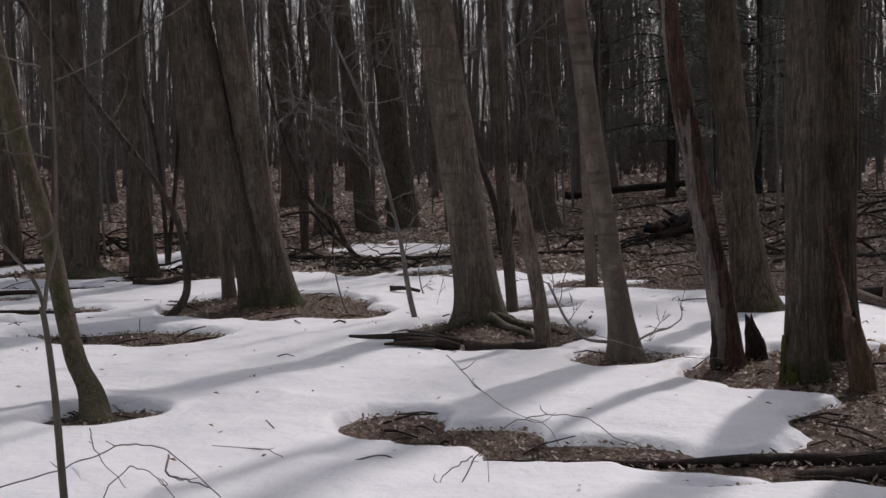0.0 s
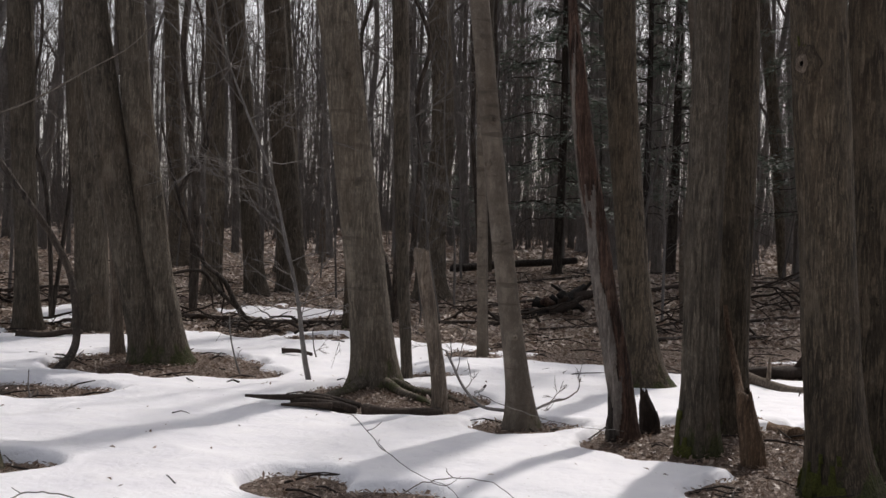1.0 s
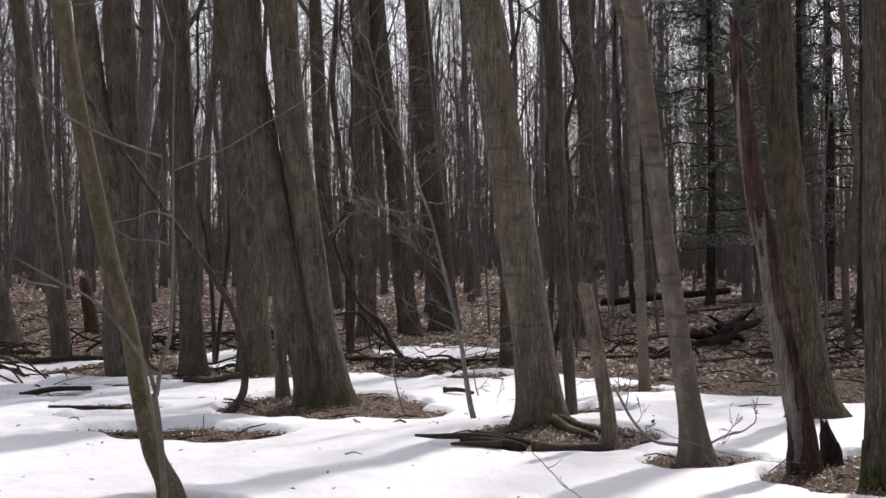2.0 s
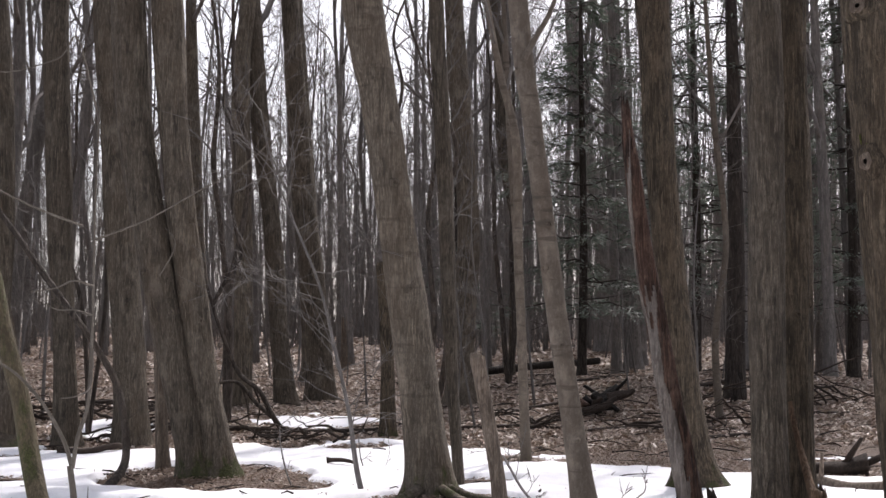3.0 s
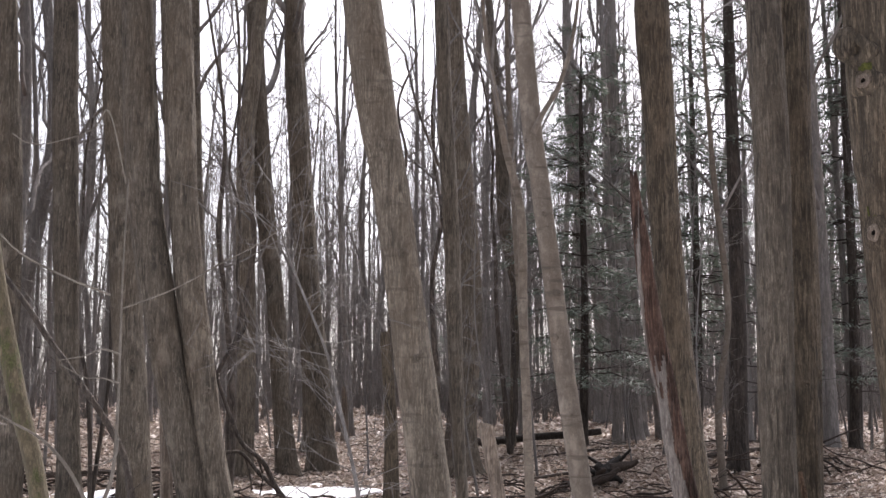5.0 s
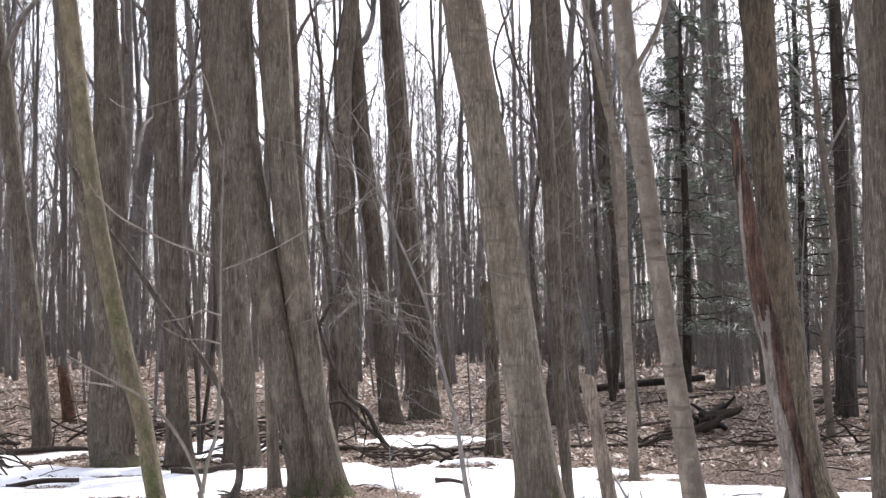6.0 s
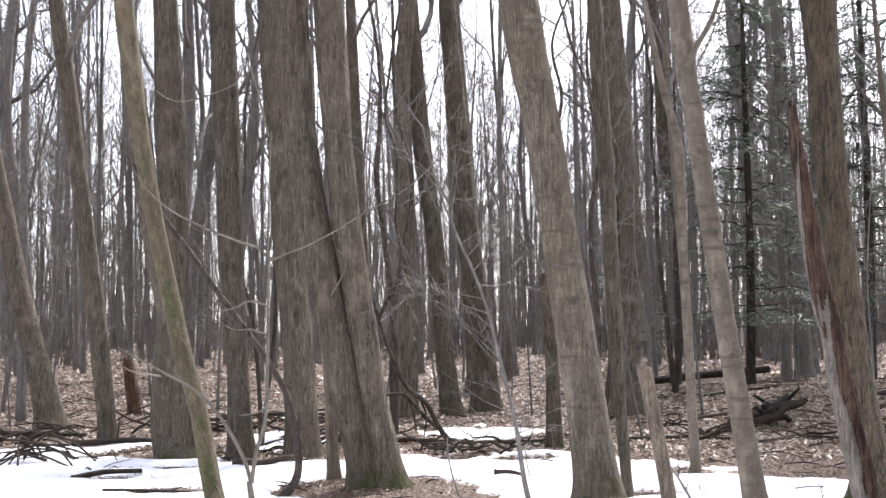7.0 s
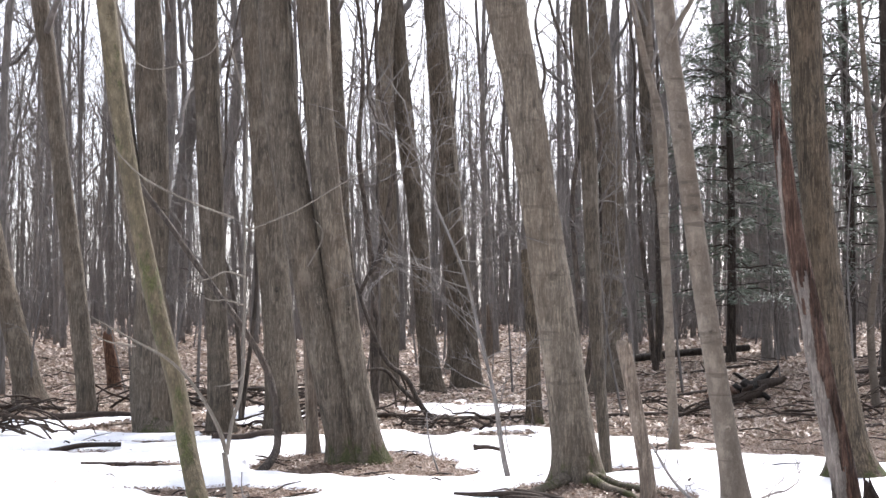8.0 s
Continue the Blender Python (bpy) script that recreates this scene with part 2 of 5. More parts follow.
def vnoise(x, y, z=0.0):
    """Smooth value noise from 0 to 1 over arrays."""
    x, y, z = np.broadcast_arrays(np.asarray(x, float), np.asarray(y, float), np.asarray(z, float))
    i, j, k = (np.floor(v).astype(int) for v in (x, y, z))
    u, v, w = x - i, y - j, z - k
    u, v, w = (q * q * (3 - 2 * q) for q in (u, v, w))
    out = 0
    for a in (0, 1):
        for b in (0, 1):
            for c in (0, 1):
                out = out + TABLE[(i + a) % 32, (j + b) % 32, (k + c) % 32] * (u if a else 1 - u) * (v if b else 1 - v) * (w if c else 1 - w)
    return out


class Bag:
    """Gathers points and faces of one mesh."""

    def __init__(self):
        self.v, self.f, self.n = [], [], 0

    def add(self, v, f):
        self.v.append(np.asarray(v, float))
        self.f.extend([tuple(i + self.n for i in q) for q in f])
        self.n += len(v)

    def mesh(self, name, mat, origin=(0, 0, 0), smooth=True):
        me = bpy.data.meshes.new(name)
        me.from_pydata((np.concatenate(self.v) - np.array(origin)).tolist(), [], self.f)
        me.materials.append(mat)
        if smooth:
            me.polygons.foreach_set("use_smooth", [True] * len(me.polygons))
        me.update()
        return me


def part(name, bag, mat, parent, label="", smooth=True):
    ob = new(name, bag.mesh(name, mat, parent.location if parent.parent is None else parent.parent.location, smooth))
    ob.parent = parent
    return tagged(ob, label) if label else ob


def ring_faces(rings, sides, cap=True):
    f = []
    for a in range(rings - 1):
        for b in range(sides):
            c = (b + 1) % sides
            f.append((a * sides + b, a * sides + c, (a + 1) * sides + c, (a + 1) * sides + b))
    if cap:
        f.append(tuple(range((rings - 1) * sides, rings * sides)))
        f.append(tuple(reversed(range(sides))))
    return f


def spline(keys, t):
    """Catmull-Rom through rows of keys, at t from 0 to 1 by row number."""
    keys = np.asarray(keys, float)
    n = len(keys) - 1
    p = np.vstack([2 * keys[0] - keys[1], keys, 2 * keys[-1] - keys[-2]])
    s = np.clip(np.asarray(t) * n, 0, n - 1e-9)
    i = s.astype(int)
    u = (s - i)[:, None]
    a, b, c, d = p[i], p[i + 1], p[i + 2], p[i + 3]
    return 0.5 * (2 * b + (c - a) * u + (2 * a - 5 * b + 4 * c - d) * u**2 + (3 * b - a - 3 * c + d) * u**3)


def tube(bag, pts, rad, sides=5, lumps=0.0, seed=0.0):
    """A tube along points with a radius at each."""
    pts, rad = np.asarray(pts, float), np.asarray(rad, float)
    tan = np.gradient(pts, axis=0)
    tan /= np.linalg.norm(tan, axis=1, keepdims=True) + 1e-9
    ref = np.eye(3)[np.argmin(np.abs(tan.mean(0)))]
    u = np.cross(tan, ref)
    u /= np.linalg.norm(u, axis=1, keepdims=True) + 1e-9
    w = np.cross(tan, u)
    th = np.arange(sides) * 2 * np.pi / sides
    r = rad[:, None] * np.ones(sides)
    if lumps:
        far = np.cumsum(np.r_[0, np.linalg.norm(np.diff(pts, axis=0), axis=1)])[:, None]
        r = r * (1 + lumps * (vnoise(np.cos(th) * 1.6 + 7 + seed, np.sin(th) * 1.6 + 3, far * 3.0) - 0.5) * 2 + 0.6 * lumps * (vnoise(np.cos(th) * 5 + 9, np.sin(th) * 5 + seed, far * 5.0) - 0.5))
    v = pts[:, None] + r[..., None] * (np.cos(th)[None, :, None] * u[:, None] + np.sin(th)[None, :, None] * w[:, None])
    bag.add(v.reshape(-1, 3), ring_faces(len(pts), sides, sides > 4))


def sticks(bag, p, q, r0, r1):
    """Many straight three-sided twigs at once, from points p to points q."""
    p, q = np.asarray(p, float).reshape(-1, 3), np.asarray(q, float).reshape(-1, 3)
    n = len(p)
    r0, r1 = np.broadcast_to(r0, n)[:, None], np.broadcast_to(r1, n)[:, None]
    d = q - p
    d = d / (np.linalg.norm(d, axis=1, keepdims=True) + 1e-9)
    u = np.cross(d, np.where(np.abs(d[:, 2:]) < 0.8, [[0.0, 0.0, 1.0]], [[1.0, 0.0, 0.0]]))
    u /= np.linalg.norm(u, axis=1, keepdims=True) + 1e-9
    w = np.cross(d, u)
    rim = [u * math.cos(a) + w * math.sin(a) for a in (0.0, 2.094, 4.189)]
    v = np.stack([p + r0 * e for e in rim] + [q + r1 * e for e in rim], 1).reshape(-1, 3)
    k = 6 * np.arange(n)[:, None] + bag.n
    f = np.stack([k + [0, 1, 4, 3], k + [1, 2, 5, 4], k + [2, 0, 3, 5]], 1).reshape(-1, 4)
    bag.v.append(v)
    bag.f.extend(map(tuple, f.tolist()))
    bag.n += len(v)


def curve_tube(bag, keys, r0, r1, sides=6, steps=14, lumps=0.0, wander=0.0, rng=None):
    t = np.linspace(0, 1, steps)
    p = spline(keys, t)
    if wander and rng is not None:
        p[1:-1] += rng.normal(0, wander, (steps - 2, 3))
    tube(bag, p, r0 + (r1 - r0) * t, sides, lumps)


def grow(bag, rng, start, way, length, radius, level, up=0.25, kids=(5, 4, 3), thin=0.55, wander=0.15):
    """A limb that wanders, tapers and bears smaller ones."""
    way = np.asarray(way, float) / np.linalg.norm(way)
    n = (7, 5, 2, 2)[min(level, 3)]
    pts, p, d = [np.asarray(start, float)], np.asarray(start, float), way
    for _ in range(n - 1):
        d = d + rng.normal(0, wander + 0.06 * level, 3) + np.array([0, 0, up * 0.22])
        d /= np.linalg.norm(d)
        p = p + d * length / (n - 1)
        pts.append(p)
    pts = np.array(pts)
    rad = radius * np.linspace(1, 0.28, n)
    tube(bag, pts, rad, (5, 3, 3, 3)[min(level, 3)])
    if level >= len(kids):
        return
    for k in range(kids[level]):
        s = rng.uniform(0.25, 1.0)
        i = min(int(s * (n - 1)), n - 2)
        q = pts[i] + (pts[i + 1] - pts[i]) * (s * (n - 1) - i)
        side = rng.normal(0, 1, 3)
        side -= side @ d * d
        w = d + side / np.linalg.norm(side) * rng.uniform(0.45, 1.0)
        grow(bag, rng, q, w, length * rng.uniform(0.35, 0.65), max(rad[i] * thin, 0.0035), level + 1, up, kids, thin, wander)


# ---- lie of the land ----
def land(x, y):
    """Height of the soil: a flat wet hollow, rising slowly behind."""
    x, y = np.asarray(x, float), np.asarray(y, float)
    rise = 0.04 * np.clip(y - 16, 0, 34) + 0.012 * np.clip(y - 50, 0, 150)
    rough = 0.10 * (vnoise(x * 0.35 + 5, y * 0.35 + 2) - 0.5) * np.clip((y - 14) / 8, 0.25, 1.6) + 0.03 * (vnoise(x * 1.7, y * 1.7) - 0.5)
    mound = 0.10 * np.exp(-(((x + 1.9) / 0.9) ** 2 + ((y - 14.4) / 0.9) ** 2)) + 0.12 * np.exp(-(((x - 2.9) / 1.0) ** 2 + ((y - 9.4) / 0.9) ** 2)) + 0.08 * np.exp(-(((x - 0.4) / 0.7) ** 2 + ((y - 12.0) / 0.6) ** 2))
    return rise + rough + mound + 0.5 * np.exp(-(((x - 7.5) / 4.0) ** 2 + ((y - 24) / 5.0) ** 2))


# bare places in the snow: x, y, half width, half depth
BARE = [
    (-2.15, 8.02, 0.37, 0.36), (-1.92, 14.1, 1.15, 1.25), (-1.0, 13.45, 0.42, 0.6), (-2.76, 11.75, 0.75, 0.62), (0.5, 11.45, 0.85, 0.95),
    (1.45, 10.0, 0.48, 0.46), (2.5, 9.15, 0.78, 0.85), (-0.33, 7.72, 0.30, 0.44), (0.12, 7.35, 0.42, 0.30), (0.8, 6.9, 0.6, 0.3),
    (1.75, 6.55, 0.75, 0.3), (2.75, 7.45, 0.72, 0.62), (2.7, 6.45, 0.8, 0.32), (2.5, 6.1, 0.6, 0.16), (2.3, 7.05, 0.3, 0.2), (-4.3, 14.0, 0.62, 0.55), (-3.7, 12.0, 0.45, 0.3), (1.7, 15.9, 0.4, 0.6),
    (3.0, 15.7, 0.9, 0.7), (-1.15, 18.0, 0.45, 0.75), (3.9, 8.0, 1.2, 2.2), (4.9, 14.8, 1.6, 1.2), (-5.6, 15.6, 0.7, 0.3), (-5.54, 14.33, 0.5, 0.2), (-4.19, 13.1, 0.48, 0.2),
    (2.35, 6.85, 0.5, 0.22), (1.75, 6.12, 0.55, 0.10), (2.9, 6.9, 0.5, 0.45), (-3.3, 17.4, 1.0, 0.7), (-4.75, 15.2, 0.5, 0.14), (-3.9, 14.75, 0.35, 0.10), (-5.1, 16.6, 0.8, 0.22), (-3.25, 13.2, 0.5, 0.12), (0.35, 14.6, 0.3, 0.12), (2.25, 13.9, 0.6, 0.16), (-5.0, 18.2, 1.3, 0.9), (-0.2, 17.4, 0.5, 0.4), (0.9, 13.6, 0.5, 0.5),
]


def snow_depth(x, y):
    """Depth of the snow over the soil; below zero it has melted away."""
    x, y = np.asarray(x, float), np.asarray(y, float)
    wob = (vnoise(x * 2.3 + 9, y * 2.3) - 0.5) * 0.5 + (vnoise(x * 6 + 1, y * 6) - 0.5) * 0.28
    t = 0.08 + 0.055 * (vnoise(x * 0.8 + 3, y * 0.6) - 0.45) + 0.02 * (vnoise(x * 2.4, y * 2.4 + 8) - 0.5) + 0.010 * (vnoise(x * 7, y * 7 + 4) - 0.5) - 0.02 * np.clip(vnoise(x * 1.9 + 4, y * 1.9 + 13) - 0.62, 0, 1) * 3
    for cx, cy, rx, ry in BARE:
        d = np.sqrt(((x - cx) / rx) ** 2 + ((y - cy) / ry) ** 2)
        e = (d - 1.02 + wob * 0.42) * min(rx, ry) * 1.6
        h = np.clip(0.5 + (e - t) / 0.09, 0, 1)
        t = e + (t - e) * h - 0.045 * h * (1 - h)
    edge = 17.8 + 1.4 * np.clip((-3 - x) / 4, 0, 1) - 2.2 * np.clip((x - 1.6) / 1.2, 0, 1) + 1.6 * (vnoise(x * 0.7, 3.3) - 0.5)
    t = np.minimum(t, (edge - y) * 0.10 + wob * 0.12)
    far = 0.05 - 0.12 * (np.sqrt(((x + 0.75) / 1.0) ** 2 + ((y - 20.9) / 0.9) ** 2) - 0.62) + wob * 0.22
    far = np.maximum(far, 0.05 - 0.1 * (np.sqrt(((x + 4.0) / 0.6) ** 2 + ((y - 19.8) / 1.2) ** 2) - 0.8) + wob * 0.15)
    return np.maximum(t, np.minimum(far, 0.05))


def sheet(name, xs, ys, height, mat, keep=None):
    gx, gy = np.meshgrid(xs, ys)
    gz = height(gx, gy)
    n, m = gx.shape
    idx = np.arange(n * m).reshape(n, m)
    q = np.stack([idx[:-1, :-1], idx[:-1, 1:], idx[1:, 1:], idx[1:, :-1]], -1).reshape(-1, 4)
    v = np.stack([gx, gy, gz], -1).reshape(-1, 3)
    if keep is not None:
        k = keep(gx, gy).ravel()
        q = q[k[q].any(1)]
        used = np.unique(q)
        back = np.full(n * m, -1)
        back[used] = np.arange(len(used))
        v, q = v[used], back[q]
    bag = Bag()
    bag.v, bag.f, bag.n = [v], [tuple(r) for r in q.tolist()], len(v)
    return new(name, bag.mesh(name, mat))


def spread(lo, hi, step, far):
    out = [step * 1.4]
    while sum(out) < far:
        out.append(out[-1] * 1.35)
    g = np.cumsum(out)
    return np.concatenate([lo - g[::-1], np.arange(lo, hi, step), hi + g])


ground = tagged(sheet("ground", spread(-14, 16, 0.2, 900), spread(1, 46, 0.2, 900), land, SOIL), "brown forest floor of wet soil and leaf litter", "ground", kind="structure")
snow = tagged(sheet("snow", np.concatenate([np.arange(-10, -4.6, 0.09), np.arange(-4.6, 4.6, 0.036), np.arange(4.6, 8, 0.09)]), np.concatenate([np.arange(2.5, 5.6, 0.1), np.arange(5.6, 11.6, 0.036), np.arange(11.6, 23, 0.065)]), lambda x, y: land(x, y) + np.maximum(snow_depth(x, y), -0.02), SNOW, lambda x, y: snow_depth(x, y) > -0.015), "old white snow melting round the trees", "snow", kind="structure")
snow_behind = tagged(sheet("snow", np.arange(-10, 8.2, 0.25), np.arange(-9, 2.6, 0.25), lambda x, y: land(x, y) + np.maximum(snow_depth(x, y), -0.02), SNOW, lambda x, y: snow_depth(x, y) > -0.015), "old white snow melting round the trees", "snow", kind="structure")


# ---- trees ----
def trunk_bag(y, keys, top, sides, step, ridge, flare, seed, stop=None):
    """Trunk from rows of x, z, radius in one upright plane; it goes on above the last row up to top."""
    keys = [(x, y, z, r) for x, z, r in keys]
    if top:
        (xa, _, za, ra), (xb, _, zb, rb) = keys[-2], keys[-1]
        lean = (xb - xa) / max(zb - za, 0.3)
        for s in (0.4, 0.75, 1.0):
            h = (top - zb) * s
            keys.append((xb + lean * h * (1 - 0.55 * s), y + 0.25 * h * (vnoise(seed, s * 2) - 0.5), zb + h, rb * (1 - 0.86 * s)))
    k = np.array(keys)
    k[0, 2] -= 0.12
    fine = spline(k, np.linspace(0, 1, 500))
    hi = 6.2 if top else k[-1, 2]
    zs = np.concatenate([np.arange(k[0, 2], min(hi, k[-1, 2]), step), np.arange(hi, k[-1, 2] + 0.01, 0.5) if top else [k[-1, 2]]])
    order = np.argsort(fine[:, 2])
    cx, cy, cr = (np.interp(zs, fine[order, 2], fine[order, c]) for c in (0, 1, 3))
    th = np.arange(sides) * 2 * np.pi / sides
    c, s = np.cos(th)[None], np.sin(th)[None]
    z = zs[:, None]
    r0 = cr[:, None]
    base = z - k[0, 2] - 0.1
    lobes = 0.55 + 0.9 * np.clip(vnoise(c * 1.5 + seed * 3.1, s * 1.5 + seed, 0.5) - 0.2, 0, 1)
    r = r0 * (1 + flare * lobes * np.exp(-np.clip(base, 0, 9) / 0.16) + 0.10 * (vnoise(c * 1.2 + seed, s * 1.2 + 5, z * 1.1) - 0.62) + 0.06 * (vnoise(c * 2.2 + seed, s * 2.2, z * 3.0) - 0.62))
    if ridge:
        f = r0 / 0.035
        n1 = vnoise(c * f + 11 + seed, s * f + 17, z * 1.7 + 0.6 * vnoise(c * 3, s * 3, z * 2))
        n2 = vnoise(c * f * 2 + 3, s * f * 2 + seed, z * 5)
        r = r + ridge * ((1 - np.abs(2 * n1 - 1)) ** 1.5 - 0.95 + 0.4 * (n2 - 0.5)) * np.clip(r0 / 0.1, 0.2, 1)
    v = np.stack([cx[:, None] + r * c, cy[:, None] + r * s, z + 0 * r], -1)
    if stop:
        jag = (vnoise(c[0] * 1.7 + seed, s[0] * 1.7) - 0.35) + 0.5 * (vnoise(c[0] * 5 + seed, s[0] * 5) - 0.5)
        for k, w in ((-1, 1.0), (-2, 0.8), (-3, 0.55), (-4, 0.3), (-5, 0.12)):
            v[k, :, 2] += w * stop * jag
    bag = Bag()
    bag.add(v.reshape(-1, 3), ring_faces(len(zs), sides))
    return bag, np.stack([cx, cy, zs, cr], -1)


knot_jobs = []


def tree(label, y, keys, top=16.0, mat=None, sides=64, step=0.08, ridge=0.012, flare=0.7, seed=1, crown=7.0, limbs=9, name="tree", group="trees of the wood", category="tree", stop=None, back=0.0):
    thing = new(name)
    thing.location = (keys[0][0], y, 0)
    tagged(thing, label, category, group)
    sink = float(land(keys[0][0], y)) - keys[0][1]
    keys = [(x, z + (sink if i == 0 else 0), r) for i, (x, z, r) in enumerate(keys)]
    bag, axis = trunk_bag(y, keys, top, sides, step, ridge, flare, seed, stop)
    for a in (bag.v[0], axis):
        a[:, 1] += back * (1 - np.exp(-np.clip(a[:, 2], 0, 99) / 0.4))
    part("trunk", bag, mat or BARK_GREY, thing)
    if name == "tree" and sides >= 32 and mat in (BARK_GREY, BARK_MOSS, BARK_HAZE, BARK_BROWN, BARK_OLIVE):
        knot_jobs.append((thing, axis, seed, mat))
    if crown and top:
        rng = np.random.RandomState(seed)
        bag = Bag()
        for h in np.linspace(crown, top * 0.97, limbs):
            i = int(np.argmin(np.abs(axis[:, 2] - h)))
            turn = rng.uniform(0, 6.28)
            grow(bag, rng, axis[i, :3], (math.cos(turn), math.sin(turn), rng.uniform(0.7, 1.5)), rng.uniform(2.2, 4.2) * (1.15 - h / top * 0.6), max(axis[i, 3] * 0.45, 0.02), 0, 0.3, (4, 4))
        part("crown", bag, TWIG, thing, "bare grey twigs without leaves")
    return thing, axis


def skin(thing, name, mat, sides, a0, a1, z0, z1, lift, seed, label="", wave=7.0):
    """A patch that clings to a trunk: moss, bare wood or loose bark, with a ragged rim and its own thickness."""
    me = next(c for c in thing.children if c.name.startswith("trunk")).data
    v = np.empty(len(me.vertices) * 3)
    me.vertices.foreach_get("co", v)
    v = v.reshape(-1, 3)
    v = v[:len(v) // sides * sides].reshape(-1, sides, 3) + np.array(thing.location)
    k = np.arange(sides) * 360.0 / sides
    mid = v.mean(1, keepdims=True)
    out = v - mid
    out[..., 2] = 0
    out /= np.maximum(np.linalg.norm(out, axis=-1, keepdims=True), 1e-6)
    zz = v[..., 2] - float(land(thing.location[0], thing.location[1]))
    rag = vnoise(v[..., 0] * 18 + seed, v[..., 1] * 18, zz * wave) - 0.5 + 0.6 * (vnoise(v[..., 0] * 42, v[..., 1] * 42 + seed, zz * wave * 2.3) - 0.5)
    e = np.minimum(np.minimum(k[None] - a0, a1 - k[None]) / min(30.0, (a1 - a0) / 2.2), np.minimum((zz - z0) / 0.15, (z1 - zz) / (0.6 * (z1 - z0))))
    w = np.clip(e + rag * 1.9, -0.5, 1)
    up = v + out * (lift * (0.35 + 0.65 * np.clip(w, 0, 1)) * (1 + 0.5 * rag))[..., None]
    on_ = w > 0
    bag = Bag()
    n = sides
    faces = [(r * n + q, r * n + (q + 1) % n, (r + 1) * n + (q + 1) % n, (r + 1) * n + q) for r in range(len(v) - 1) for q in range(n) if on_[r, q] and on_[r, (q + 1) % n] and on_[r + 1, q] and on_[r + 1, (q + 1) % n]]
    used = sorted({i for f in faces for i in f})
    back = {i: j for j, i in enumerate(used)}
    bag.add(up.reshape(-1, 3)[used], [tuple(back[i] for i in f) for f in faces])
    ob = part(name, bag, mat, thing, label)
    thick = ob.modifiers.new("thickness", "SOLIDIFY")
    thick.thickness, thick.offset = lift * 1.2, -1
    return ob


tree("slender leaning tree with olive mossy bark in a melted snow well", 8.08, [(-2.13, 0.0, 0.085), (-2.28, 0.15, 0.076), (-2.43, 0.35, 0.070), (-2.56, 0.72, 0.068), (-2.66, 1.15, 0.066), (-2.79, 1.6, 0.066), (-2.95, 2.3, 0.066), (-3.08, 3.0, 0.066), (-3.17, 3.6, 0.068)], 11, BARK_OLIVE, 48, 0.05, 0.006, 0.5, 3, 6.0, 7, back=0.7)
tree("thick grey trunk leaning away from its twin stem", 14.10, [(-2.04, 0.04, 0.226), (-2.03, 0.17, 0.191), (-2.29, 1.39, 0.192), (-2.55, 2.63, 0.193), (-2.74, 3.88, 0.194), (-2.84, 5.15, 0.183)], 17, BARK_MOSS, 80, 0.07, 0.016, 0.45, 5, 8.0)
tree("thick grey trunk grown close beside its twin stem", 14.10, [(-1.74, 0.0, 0.203), (-1.94, 1.0, 0.164), (-2.1, 2.01, 0.166), (-2.24, 3.01, 0.171), (-2.34, 4.02, 0.176), (-2.41, 5.02, 0.181)], 17, BARK_MOSS, 80, 0.07, 0.016, 0.5, 8, 8.0)
tree("tall grey trunk with shaggy furrowed bark", 17.71, [(-3.22, 0.09, 0.257), (-3.29, 1.35, 0.219), (-3.43, 2.91, 0.22), (-3.54, 4.48, 0.206), (-3.68, 6.06, 0.192)], 18, BARK_GREY, 72, 0.07, 0.016, 0.35, 11, 9.0)
big, big_axis = tree("large leaning maple with furrowed grey bark and spread roots", 12.20, [(0.38, 0.00, 0.270), (0.33, 0.30, 0.225), (0.18, 1.40, 0.194), (0.01, 2.60, 0.180), (-0.17, 3.80, 0.180), (-0.37, 5.00, 0.196)], 19, BARK_MAPLE, 96, 0.06, 0.006, 0.32, 14, 8.0, 11)
tree("thin straight trunk close behind a large maple", 12.93, [(0.7, -0.0, 0.059), (0.62, 1.04, 0.064), (0.57, 1.97, 0.08), (0.53, 3.11, 0.085), (0.47, 4.26, 0.086), (0.44, 4.84, 0.081)], 14, BARK_GREY, 40, 0.08, 0.006, 0.3, 17, 8.0, 7)
tree("large dark trunk on the rising leafy ground", 23.06, [(1.79, 0.28, 0.332), (1.73, 1.17, 0.256), (1.87, 3.3, 0.208), (1.75, 5.33, 0.2), (1.6, 7.38, 0.182)], 19, BARK_GREY, 48, 0.14, 0.014, 0.5, 19, 9.0)
beech, beech_axis = tree("slim smooth-barked tree with rings and scars leaning over snow", 10.10, [(1.43, 0.00, 0.130), (1.36, 0.45, 0.098), (1.22, 1.41, 0.086), (1.09, 2.37, 0.081), (0.97, 3.32, 0.080), (0.86, 4.25, 0.081)], 14, BARK_SMOOTH, 64, 0.05, 0.003, 0.75, 23, 6.5, 8)
flared, _ = tree("stout trunk with mossy flared foot behind a dead snag", 12.65, [(3.07, 0.00, 0.235), (2.97, 0.62, 0.178), (2.88, 1.30, 0.162), (2.76, 2.42, 0.154), (2.67, 3.54, 0.156), (2.62, 4.66, 0.168), (2.57, 5.78, 0.180)], 18, BARK_BROWN, 72, 0.06, 0.012, 1.1, 29, 8.0)
broad, _ = tree("broad upright trunk with ridged bark and mossy foot", 8.90, [(2.50, 0.00, 0.165), (2.48, 0.60, 0.135), (2.47, 1.62, 0.130), (2.48, 2.60, 0.131), (2.48, 3.58, 0.131), (2.44, 4.56, 0.130)], 18, BARK_MOSS, 96, 0.06, 0.014, 0.22, 31, 8.0)
